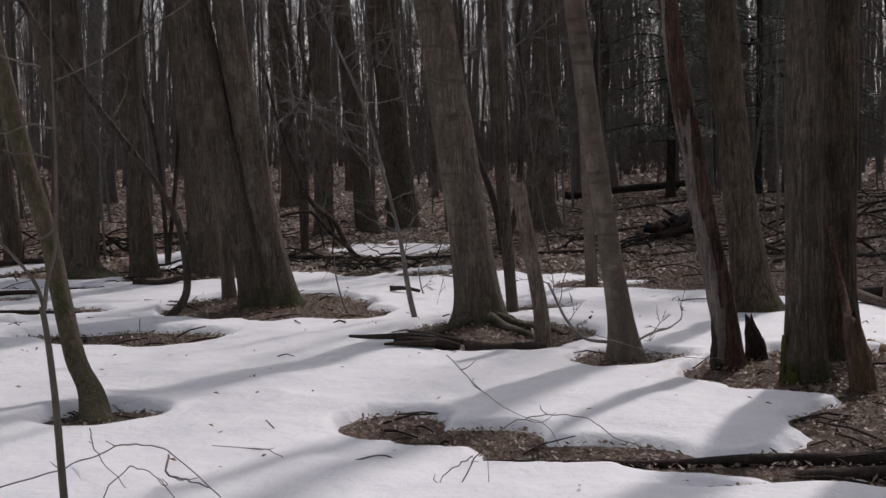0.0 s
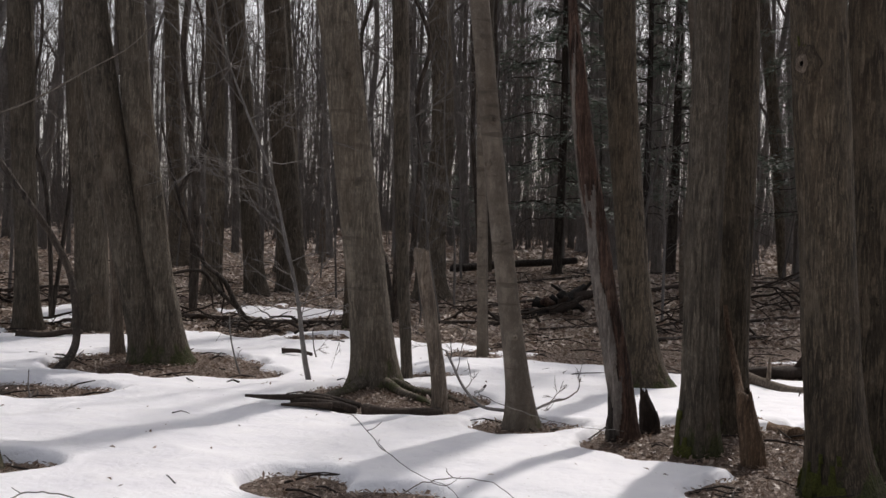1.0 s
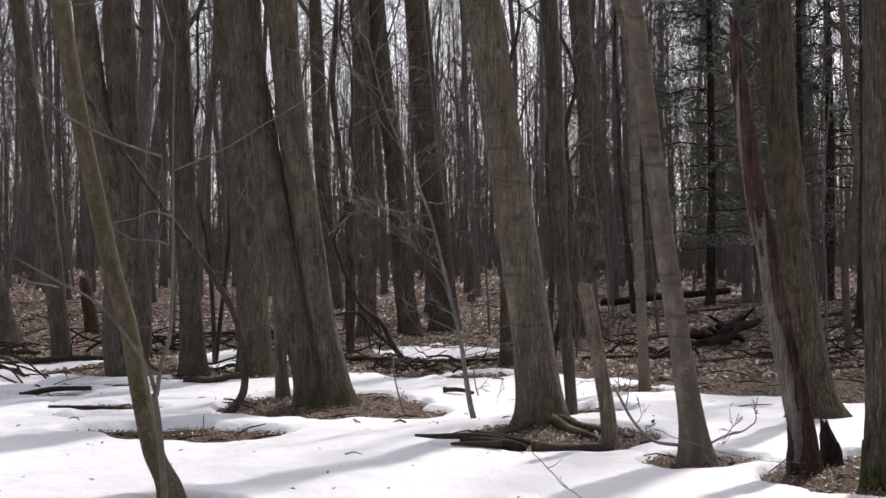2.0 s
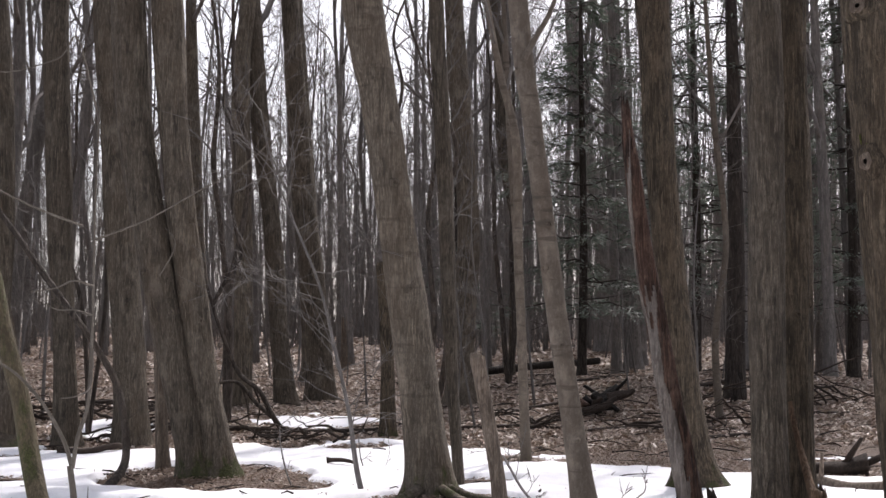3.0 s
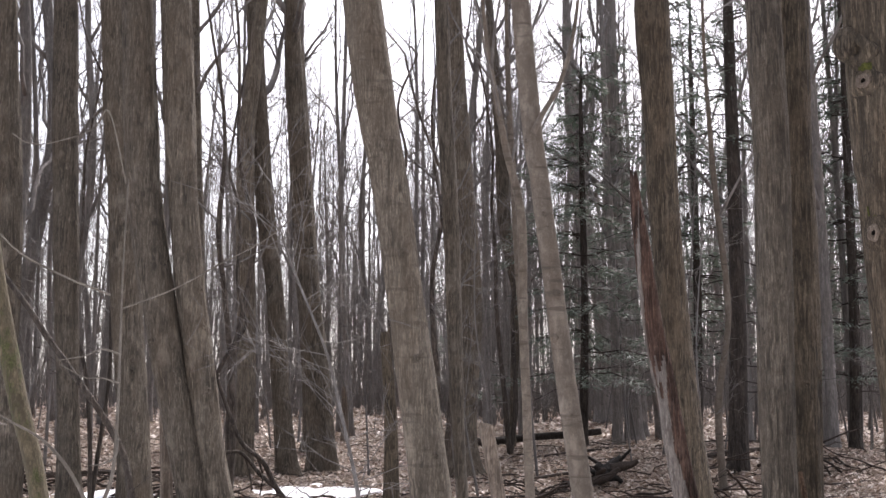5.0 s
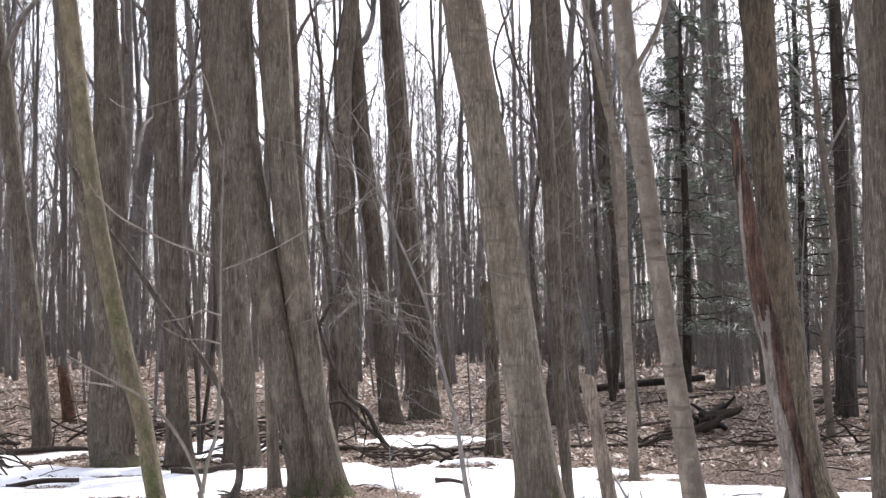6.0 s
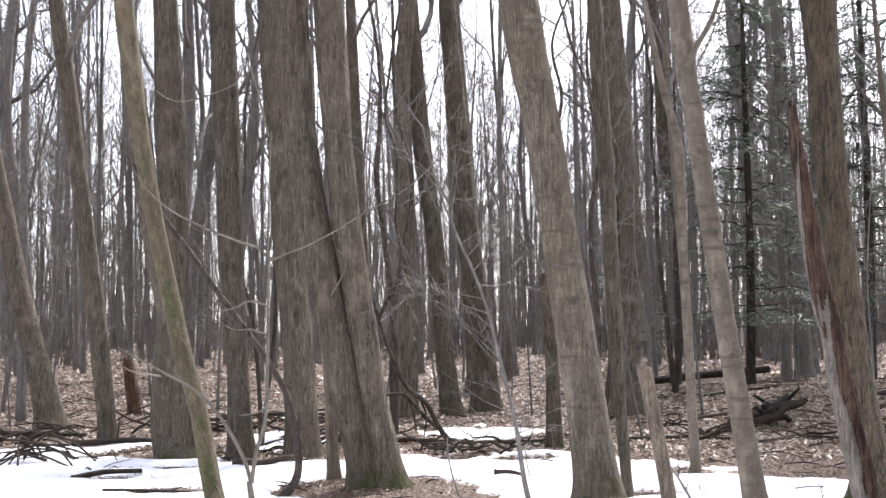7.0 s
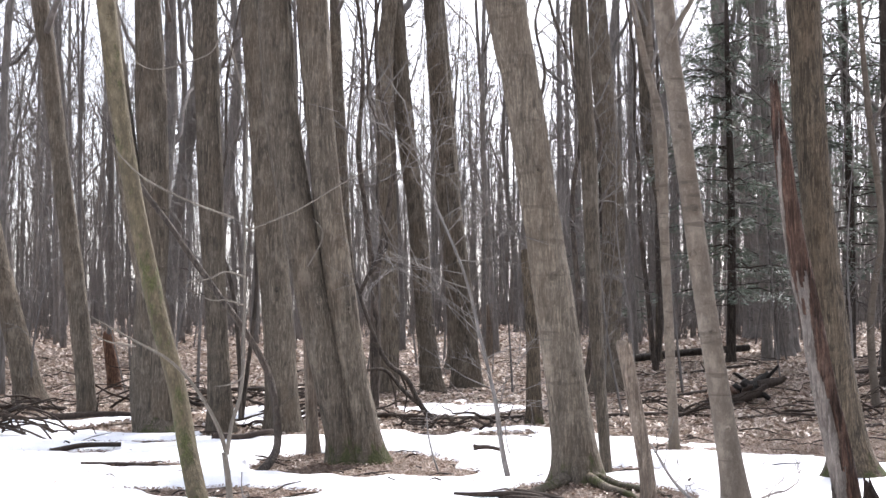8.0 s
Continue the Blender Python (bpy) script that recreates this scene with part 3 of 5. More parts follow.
tree("dark upright trunk pressed against a broader one", 9.45, [(2.88, -0.05, 0.200), (2.86, 0.57, 0.155), (2.87, 1.63, 0.150), (2.87, 2.69, 0.150), (2.85, 3.74, 0.150), (2.84, 4.80, 0.146)], 17, BARK_BROWN, 64, 0.07, 0.012, 0.4, 37, 8.0)
knotty, knotty_axis = tree("big trunk with two round branch knots", 7.65, [(3.07, 0.01, 0.235), (2.97, 0.50, 0.190), (2.88, 1.50, 0.176), (2.82, 2.22, 0.178), (2.77, 2.94, 0.178), (2.72, 3.65, 0.178)], 17, BARK_BROWN, 96, 0.06, 0.010, 0.5, 41, 8.0)
tree("dark trunk standing close beside a knotty one", 8.30, [(3.58, -0.12, 0.178), (3.45, 1.55, 0.145), (3.38, 2.72, 0.14), (3.36, 3.72, 0.138), (3.36, 4.33, 0.131)], 16, BARK_BROWN, 64, 0.07, 0.012, 0.4, 43, 8.0)
tree("grey trunk with a broad mossy foot at the snow edge", 17.88, [(-4.74, 0.07, 0.364), (-5.13, 0.57, 0.257), (-5.06, 2.92, 0.193), (-5.14, 4.51, 0.223), (-5.21, 6.11, 0.187)], 18, BARK_MOSS, 56, 0.09, 0.014, 0.5, 47, 8.0)
tree("grey trunk in a cluster at the snow edge", 17.84, [(-5.04, 0.07, 0.254), (-4.94, 1.09, 0.211), (-5.31, 3.02, 0.182), (-5.57, 4.57, 0.167)], 17, BARK_GREY, 48, 0.09, 0.014, 0.4, 53, 8.0)
tree("straight grey trunk with knotted bark at the snow edge", 17.70, [(-4.07, 0.07, 0.202), (-4.14, 1.35, 0.153), (-4.23, 2.91, 0.168), (-4.3, 4.48, 0.184), (-4.37, 6.06, 0.178)], 18, BARK_GREY, 48, 0.09, 0.014, 0.3, 59, 8.0)
tree("slim leaning trunk rising from the snow edge", 19.88, [(-6.54, 0.15, 0.147), (-6.77, 2.02, 0.156), (-7.04, 3.96, 0.14), (-7.27, 5.73, 0.133), (-7.42, 6.63, 0.133)], 15, BARK_GREY, 36, 0.12, 0.008, 0.3, 61, 6.0)
tree("dark leaning trunk in the back of the hollow", 21.84, [(-8.06, 0.23, 0.27), (-8.32, 1.11, 0.225), (-8.58, 2.07, 0.199), (-8.9, 3.42, 0.181)], 14, BARK_GREY, 36, 0.12, 0.01, 0.5, 67, 5.0)
for n, (y, keys) in enumerate([
    (23.67, [(-1.34, 0.31, 0.223), (-1.48, 1.28, 0.184), (-1.64, 3.35, 0.175), (-1.9, 5.44, 0.176), (-2.08, 7.55, 0.167)]), (28.30, [(-0.87, 0.49, 0.347), (-0.94, 1.72, 0.267), (-1.09, 3.7, 0.256), (-1.27, 6.19, 0.246), (-1.48, 8.72, 0.247)]), (23.34, [(-2.13, 0.29, 0.181), (-2.13, 2.3, 0.173), (-2.2, 4.35, 0.174), (-2.24, 6.43, 0.165), (-2.14, 7.47, 0.146)]), (29.60, [(-3.38, 0.54, 0.302), (-3.47, 2.11, 0.205), (-3.62, 4.02, 0.18), (-3.69, 5.29, 0.179)]), (24.85, [(-0.74, 0.35, 0.305), (-0.87, 2.0, 0.253), (-1.06, 3.6, 0.232), (-1.16, 4.66, 0.231)]), (30.93, [(3.76, 0.6, 0.088), (3.82, 2.54, 0.101), (3.89, 4.16, 0.127), (3.58, 6.06, 0.178), (3.49, 7.97, 0.153), (3.37, 9.35, 0.141)]), (34.05, [(7.51, 0.72, 0.249), (7.33, 3.37, 0.236), (7.01, 7.1, 0.21), (6.93, 10.11, 0.211)]), (42.57, [(8.54, 0.88, 0.346), (8.5, 4.75, 0.313), (7.81, 8.49, 0.262), (7.48, 12.26, 0.246)]), (35.54, [(8.03, 0.78, 0.222), (7.91, 3.29, 0.209), (7.63, 6.49, 0.195)]), (31.27, [(11.19, 0.61, 0.092), (10.95, 3.4, 0.145), (10.63, 6.19, 0.158), (10.43, 7.57, 0.157)]),
]):
    tree("tall grey trunk further back in the wood", y, keys, 15 + n % 4, BARK_GREY if y < 32 else BARK_HAZE, 32, 0.2, 0.012, 0.4, 71 + 3 * n, 7.0 + n % 3, 8)
for n, (y, keys) in enumerate([(15.69, [(1.79, -0.0, 0.064), (1.74, 1.22, 0.058), (1.69, 2.59, 0.058), (1.66, 3.95, 0.058), (1.46, 4.82, 0.045)]), (16.21, [(1.87, 0.01, 0.066), (1.79, 2.08, 0.053), (1.7, 3.5, 0.053)]), (19.65, [(5.42, 0.14, 0.066), (5.36, 1.62, 0.058), (5.54, 3.04, 0.05), (5.39, 4.74, 0.051), (5.32, 5.66, 0.042)])]):
    tree("thin young trunk on the leafy rise", y, keys, 8 + n, BARK_SMOOTH, 20, 0.15, 0.002, 0.2, 107 + 3 * n, 4.5, 6, group="young trees")
for n, (x, y, r) in enumerate([(9.32, 25, 0.115), (10.76, 27.5, 0.085), (11.37, 24, 0.12), (7.39, 29, 0.11), (11.84, 32, 0.12), (7.89, 26, 0.13), (6.36, 31, 0.12)]):
    g = float(land(x, y))
    tree("tall grey trunk among hemlocks on the rise", y, [(x, g, r * 1.2), (x - 0.03, g + 1.5, r), (x - 0.10, g + 4, r * 0.93), (x - 0.22, g + 7, r * 0.8)], 16 + n % 3, BARK_HAZE, 32, 0.2, 0.012, 0.4, 171 + 3 * n, 5.5, 9)
tree("dead dark stub leaning behind a maple", 18.87, [(0.25, 0.11, 0.131), (0.23, 1.34, 0.1), (0.13, 2.57, 0.078)], 0, BARK_BROWN, 24, 0.1, 0.01, 0.3, 131, 0, 0, "dead_stub", "dead stubs", "stump", 0.2)

# fork of the smooth tree
bag = Bag()
curve_tube(bag, [(0.88, 9.9, 3.74), (0.97, 9.95, 3.91), (1.12, 10.0, 4.18), (1.23, 10.0, 4.59), (1.29, 10.0, 5.07)], 0.026, 0.012, 8, 14)
part("limb", bag, BARK_SMOOTH, beech)

# spread roots of the large maple
rng = np.random.RandomState(4)
for x1, y1, r in ((-0.14, 11.5, 0.045), (0.74, 11.38, 0.04), (0.98, 11.6, 0.04)):
    bag = Bag()
    g = float(land(x1, y1))
    curve_tube(bag, [(0.33 + (x1 - 0.33) * 0.25, 12.1 + (y1 - 12.1) * 0.25, 0.15), (0.33 + (x1 - 0.33) * 0.6, 12.1 + (y1 - 12.1) * 0.6, 0.09), (x1, y1, g + 0.03), (x1 + (x1 - 0.33) * 0.3, y1 - 0.1, g - 0.06)], r * 1.3, r * 0.45, 10, 14, 0.3)
    part("root", bag, BARK_MAPLE, big)
skin(broad, "moss", MOSS, 96, 172, 236, -0.1, 0.27, 0.02, 3, "bright yellow-green moss")
skin(knotty, "moss", MOSS, 96, 176, 244, -0.1, 0.28, 0.02, 5, "bright yellow-green moss")

# branch scars on the trunks
def scar(thing, axis, kx, kz, kr, mat, hole=True):
    i = int(np.argmin(np.abs(axis[:, 2] - kz)))
    side = max(-0.8, min(0.8, (kx - axis[i, 0]) / axis[i, 3]))
    nx, ny = side, -math.sqrt(1 - side * side)
    px, py, r = axis[i, 0], axis[i, 1], axis[i, 3] * 0.99
    prof = [(-0.9, 2.3), (-0.05, 1.9), (0.2, 1.45), (0.5, 1.05), (0.45, 0.75), (0.0, 0.55), (-0.4, 0.25)]
    th = np.arange(20) * 2 * np.pi / 20

    def at(d, q, t):
        wob = 1 + 0.12 * math.sin(2 * t + kz * 9) + 0.08 * math.cos(5 * t)
        u, w = kr * q * math.cos(t) * wob, kr * q * math.sin(t) * wob * 1.15
        return (px + nx * (r + d * kr) - ny * u, py + ny * (r + d * kr) + nx * u, kz + w)

    bag = Bag()
    bag.add([at(d, q, t) for d, q in prof for t in th], ring_faces(len(prof), 20))
    knot = part("knot", bag, mat, thing, "round swollen branch scar")
    if hole:
        bag = Bag()
        bag.add([at(d, q, t) for d, q in ((0.2, 1.0), (0.8, 0.92), (0.9, 0.66), (0.68, 0.34), (0.5, 0.2)) for t in th], ring_faces(5, 20, False))
        part("callus", bag, WOOD_PALE, knot, "pale healed ring")
        bag = Bag()
        bag.add([at(d, q, t) for d, q in ((0.62, 0.3), (0.6, 0.05)) for t in th], ring_faces(2, 20))
        part("hole", bag, HOLLOW, knot)
        a, g = math.degrees(math.atan2(ny, nx)) % 360, float(land(thing.location[0], thing.location[1]))
        skin(thing, "moss", MOSS, 96, a - 14, a + 16, kz + kr * 1.0 - g, kz + kr * 3.6 - g, 0.012, 17, "dark green moss tuft")


scar(knotty, knotty_axis, 2.60, 3.60, 0.046, BARK_BROWN)
scar(knotty, knotty_axis, 2.60, 2.64, 0.046, BARK_BROWN)
scar(knotty, knotty_axis, 2.44, 3.81, 0.05, BARK_BROWN, False)


def burl(thing, x, y, z, rx, rz, mat):
    """A swollen lump at the side of a trunk."""
    bag = Bag()
    t = np.linspace(-1, 1, 12)
    tube(bag, np.stack([x + 0 * t, y + 0 * t, z + rz * t], -1), rx * np.sqrt(np.clip(1.02 - t**2, 0.02, 1)), 16, 0.35, z)
    part("burl", bag, mat, thing, "swollen burl")


burl(knotty, 2.54, 7.62, 3.86, 0.085, 0.12, BARK_BROWN)
for kx, kz, kr in ((1.32, 0.75, 0.012), (1.2, 1.5, 0.016), (1.06, 2.1, 0.018), (1.10, 2.45, 0.016), (0.98, 3.1, 0.014), (0.85, 3.7, 0.016)):
    scar(beech, beech_axis, kx, kz, kr, BARK_SMOOTH, False)
for kx, kz, kr in ((0.12, 2.0, 0.02), (-0.02, 3.0, 0.022), (-0.2, 4.1, 0.02), (0.3, 1.1, 0.018)):
    scar(big, big_axis, kx, kz, kr, BARK_MAPLE, False)

for thing, axis, seed, mat in knot_jobs:
    rng = np.random.RandomState(seed + 500)
    for kz in rng.uniform(0.9, 5.5, 5):
        i = int(np.argmin(np.abs(axis[:, 2] - kz)))
        r = axis[i, 3]
        scar(thing, axis, axis[i, 0] + r * rng.uniform(-0.8, 0.8), kz, r * rng.uniform(0.05, 0.12), mat, False)

# ---- dead snag, stubs and stumps ----
snag, snag_axis = tree("tall dead snag with split red and silver wood", 9.42, [(2.10, 0.00, 0.108), (2.03, 0.50, 0.092), (1.91, 1.10, 0.086), (1.80, 1.70, 0.084), (1.69, 2.34, 0.077), (1.61, 2.95, 0.058), (1.57, 3.26, 0.028)], 0, WOOD_RED, 72, 0.04, 0.022, 0.35, 137, 0, 0, "dead_snag", "dead stubs", "dead tree", 0.25)
skin(snag, "bark_strip", WOOD_SILVER, 72, 168, 262, 0.1, 2.0, 0.014, 13, "silver weathered sapwood strip", 1.6)
skin(snag, "bark_strip", BARK_DARK, 72, 176, 222, -0.05, 0.32, 0.035, 15, "loose dark bark at the foot")
charred, _ = tree("dark splintered stump beside a dead snag", 9.67, [(2.33, -0.0, 0.085), (2.33, 0.14, 0.076), (2.31, 0.27, 0.058), (2.28, 0.36, 0.03)], 0, WOOD_DARK, 40, 0.02, 0.05, 0.3, 139, 0, 0, "stump", "dead stubs", "stump", 0.12)
for keys, a in (([(2.30, 9.66, 0.2), (2.27, 9.66, 0.33), (2.255, 9.67, 0.42)], 0.03), ([(2.36, 9.6, 0.05), (2.38, 9.6, 0.16), (2.37, 9.62, 0.25)], 0.03)):
    bag = Bag()
    curve_tube(bag, keys, a, 0.006, 8, 9, 0.5)
    part("splinter", bag, WOOD_DARK, charred)
tree("pale broken dead stem leaning against living trunks", 10.92, [(0.85, -0.0, 0.076), (0.81, 0.37, 0.067), (0.73, 0.85, 0.067), (0.63, 1.38, 0.067)], 0, WOOD_PALE, 40, 0.04, 0.008, 0.25, 149, 0, 0, "dead_stub", "dead stubs", "dead stem", 0.12)
stub, _ = tree("broken tan rotten stump at the foot of a broad trunk", 8.52, [(2.79, -0.01, 0.083), (2.74, 0.21, 0.079), (2.7, 0.38, 0.069), (2.68, 0.52, 0.054)], 0, WOOD_TAN, 40, 0.025, 0.016, 0.25, 151, 0, 0, "stump", "dead stubs", "stump", 0.10)
bag = Bag()
curve_tube(bag, [(2.76, 8.75, 0.37), (2.78, 9.0, 0.62), (2.78, 9.12, 0.77), (2.76, 9.2, 0.97), (2.76, 9.25, 1.09)], 0.035, 0.016, 10, 30, 0.25)
part("splinter", bag, WOOD_TAN, stub, "long pale splinter leaning on the trunk")
tree("pale barkless dead stem close behind twin trunks", 14.90, [(-2.46, 0.0, 0.085), (-2.49, 0.4, 0.075), (-2.52, 1.1, 0.07), (-2.56, 1.7, 0.055)], 0, WOOD_PALE, 40, 0.04, 0.01, 0.3, 167, 0, 0, "dead_stub", "dead stubs", "dead stem", 0.2)
tree("pale rotten stump far back on the rise", 33.5, [(-0.20, 0.62, 0.11), (-0.2, 1.2, 0.09), (-0.22, 2.0, 0.07)], 0, WOOD_PALE, 20, 0.1, 0.01, 0.3, 157, 0, 0, "stump", "dead stubs", "stump", 0.3)
tree("red rotten stump among trunks at the back", 24.16, [(-7.31, 0.33, 0.119), (-7.39, 0.85, 0.129), (-7.48, 1.27, 0.1)], 0, WOOD_RUST, 20, 0.1, 0.01, 0.4, 163, 0, 0, "stump", "dead stubs", "stump", 0.3)


# ---- saplings and dead limbs ----
def stem(label, keys, r0, r1, mat, twigs=0, seed=1, name="sapling", category="sapling", group="", sides=8, length=0.5, branches=(), lumps=0.08, up=0.1):
    thing = new(name)
    thing.location = keys[0]
    tagged(thing, label, category, group)
    rng = np.random.RandomState(seed)
    bag = Bag()
    curve_tube(bag, keys, r0, r1, sides, max(16, 7 * len(keys)), lumps)
    part("stem", bag, mat, thing)
    for bk, a, b in branches:
        bag = Bag()
        curve_tube(bag, bk, a, b, 6, 5 * len(bk), lumps)
        part("branch", bag, mat, thing)
    if twigs:
        bag = Bag()
        line = spline(keys, np.linspace(0.3, 1, twigs))
        for p in line:
            turn = rng.uniform(0, 6.28)
            grow(bag, rng, p, (math.cos(turn), 0.5 * math.sin(turn), rng.uniform(0.1, 0.9)), length * rng.uniform(0.5, 1.2), 0.006, 1, up, (0, 3, 3))
        tagged(part("twigwork", bag, mat, thing), kind="stuff")
    return thing


stem("thin pale sapling forked low with curving bare branches", [(-1.64, 5.5, 0.06), (-1.66, 5.5, 0.48), (-1.67, 5.5, 0.65), (-1.69, 5.5, 0.87), (-1.71, 5.5, 1.01)], 0.018, 0.013, TWIG_PALE, 0, 3, branches=[
    ([(-1.7, 5.5, 1.0), (-1.74, 5.5, 1.12), (-1.78, 5.25, 1.29), (-1.88, 5.2, 1.41), (-2.01, 5.15, 1.49), (-2.18, 5.1, 1.59)], 0.010, 0.003), ([(-1.7, 5.5, 1.0), (-1.68, 5.5, 1.13), (-1.64, 5.5, 1.28), (-1.63, 5.5, 1.59), (-1.63, 5.5, 1.86), (-1.63, 5.5, 2.13), (-1.62, 5.5, 2.53)], 0.010, 0.003), ([(-2.01, 5.15, 1.47), (-2.05, 5.1, 1.48), (-2.11, 5.1, 1.49), (-2.18, 5.1, 1.52)], 0.005, 0.002), ([(-1.61, 5.35, 1.64), (-1.67, 5.3, 1.66), (-1.73, 5.25, 1.66), (-1.82, 5.2, 1.71)], 0.005, 0.002), ([(-1.61, 5.4, 1.76), (-1.68, 5.35, 1.78), (-1.74, 5.3, 1.75), (-1.79, 5.3, 1.74), (-1.85, 5.3, 1.73)], 0.005, 0.002), ([(-1.61, 5.4, 1.41), (-1.61, 5.35, 1.34), (-1.65, 5.3, 1.31), (-1.72, 5.3, 1.3)], 0.005, 0.002), ([(-2.11, 5.1, 2.3), (-2.06, 5.1, 2.23), (-1.98, 5.2, 2.15), (-1.82, 5.3, 2.07), (-1.68, 5.5, 2.02)], 0.002, 0.005), ([(-1.63, 5.5, 1.96), (-1.4, 5.4, 2.04), (-1.2, 5.3, 2.14), (-1.0, 5.2, 2.24), (-0.87, 5.1, 2.34)], 0.004, 0.002), ([(-1.63, 5.5, 2.51), (-1.68, 5.3, 2.78), (-1.75, 5.3, 2.7), (-1.9, 5.2, 2.62), (-1.99, 5.2, 2.62), (-2.03, 5.1, 2.64)], 0.004, 0.002), ([(-1.33, 5.3, 1.8), (-1.28, 5.3, 1.89), (-1.27, 5.3, 1.95), (-1.31, 5.3, 2.0)], 0.003, 0.0015)])
stem("slim sapling with fine spreading twigs beside a maple", [(-0.28, 12.85, -0.01), (-0.33, 12.87, 0.21), (-0.37, 12.85, 0.46), (-0.4, 12.83, 0.69), (-0.44, 12.85, 0.91), (-0.56, 12.85, 1.41), (-0.73, 12.8, 2.08), (-0.99, 12.8, 2.7), (-1.18, 12.7, 3.2), (-1.31, 12.6, 3.75)], 0.03, 0.006, TWIG, 30, 5, length=1.15)
stem("dark dead limb propped upright on the snow", [(-2.86, 13.1, 0.0), (-2.71, 13.3, 0.16), (-2.67, 13.5, 0.37), (-2.75, 13.7, 0.8), (-2.9, 13.9, 1.15), (-3.23, 14.0, 1.64), (-3.67, 14.0, 2.23), (-3.95, 14.0, 2.63), (-4.27, 14.0, 3.06), (-4.59, 14.0, 3.63)], 0.045, 0.026, LIMB_DARK, 6, 7, name="dead_limb", category="dead limb", group="dead limbs", lumps=0.2)
stem("dark hooked dead limb with a vine hanging", [(-0.92, 19.2, 0.14), (-1.14, 19.2, 0.16), (-1.29, 19.2, 0.21), (-1.44, 19.2, 0.42), (-1.62, 19.2, 0.75), (-1.92, 19.2, 1.0), (-2.14, 19.2, 1.47), (-2.32, 19.2, 2.01), (-2.44, 19.2, 2.39), (-2.59, 19.2, 3.02)], 0.05, 0.018, LIMB_DARK, 7, 9, name="dead_limb", category="dead limb", group="dead limbs", lumps=0.3, branches=[
    ([(-2.32, 19.2, 2.01), (-2.12, 19.2, 2.39), (-1.91, 19.2, 2.72), (-1.97, 19.2, 2.98), (-2.06, 19.2, 3.48), (-2.02, 19.2, 4.08), (-2.07, 19.2, 4.59), (-2.21, 19.2, 5.02), (-2.16, 19.2, 5.62), (-2.04, 19.2, 6.4), (-1.95, 19.2, 6.93)], 0.03, 0.014), ([(-2.42, 19.3, 0.82), (-2.1, 19.3, 0.88), (-1.91, 19.3, 0.84), (-1.66, 19.25, 0.56), (-1.4, 19.2, 0.36)], 0.02, 0.035), ([(-1.9, 19.3, 0.86), (-1.82, 19.4, 0.6), (-1.78, 19.4, 0.32)], 0.02, 0.012), ([(-1.7, 19.2, 0.8), (-1.62, 19.3, 0.55), (-1.66, 19.4, 0.25)], 0.02, 0.012)])
stem("thin dark twig standing in snow", [(-0.99, 13.2, 0.06), (-1.05, 13.2, 0.24), (-1.1, 13.2, 0.47), (-1.11, 13.2, 0.64)], 0.010, 0.006, TWIG, 2, 11, name="twig", category="twig", group="standing twigs", length=0.2)
stem("thin dark twig standing in snow", [(-0.23, 14.5, 0.12), (-0.26, 14.5, 0.23), (-0.28, 14.5, 0.42)], 0.009, 0.005, TWIG, 2, 13, name="twig", category="twig", group="standing twigs", length=0.2)
stem("thin dark twig standing in snow", [(-2.61, 11.2, 0.0), (-2.64, 11.2, 0.13), (-2.64, 11.2, 0.28)], 0.008, 0.004, TWIG, 1, 15, name="twig", category="twig", group="standing twigs", length=0.2)
stem("dark broken branch fallen against a smooth tree", [(1.3, 10.2, 0.15), (1.12, 10.4, 0.16), (1.02, 10.8, 0.26), (0.96, 11.2, 0.41), (0.92, 11.4, 0.51)], 0.014, 0.010, TWIG, 5, 17, name="fallen_branch", category="branch", group="fallen branches", length=0.35)
stem("thin broken branch reaching over the snow", [(1.49, 9.9, 0.21), (1.59, 9.8, 0.28), (1.68, 9.7, 0.32), (1.77, 9.7, 0.38)], 0.010, 0.005, TWIG, 3, 19, name="fallen_branch", category="branch", group="fallen branches", length=0.25)
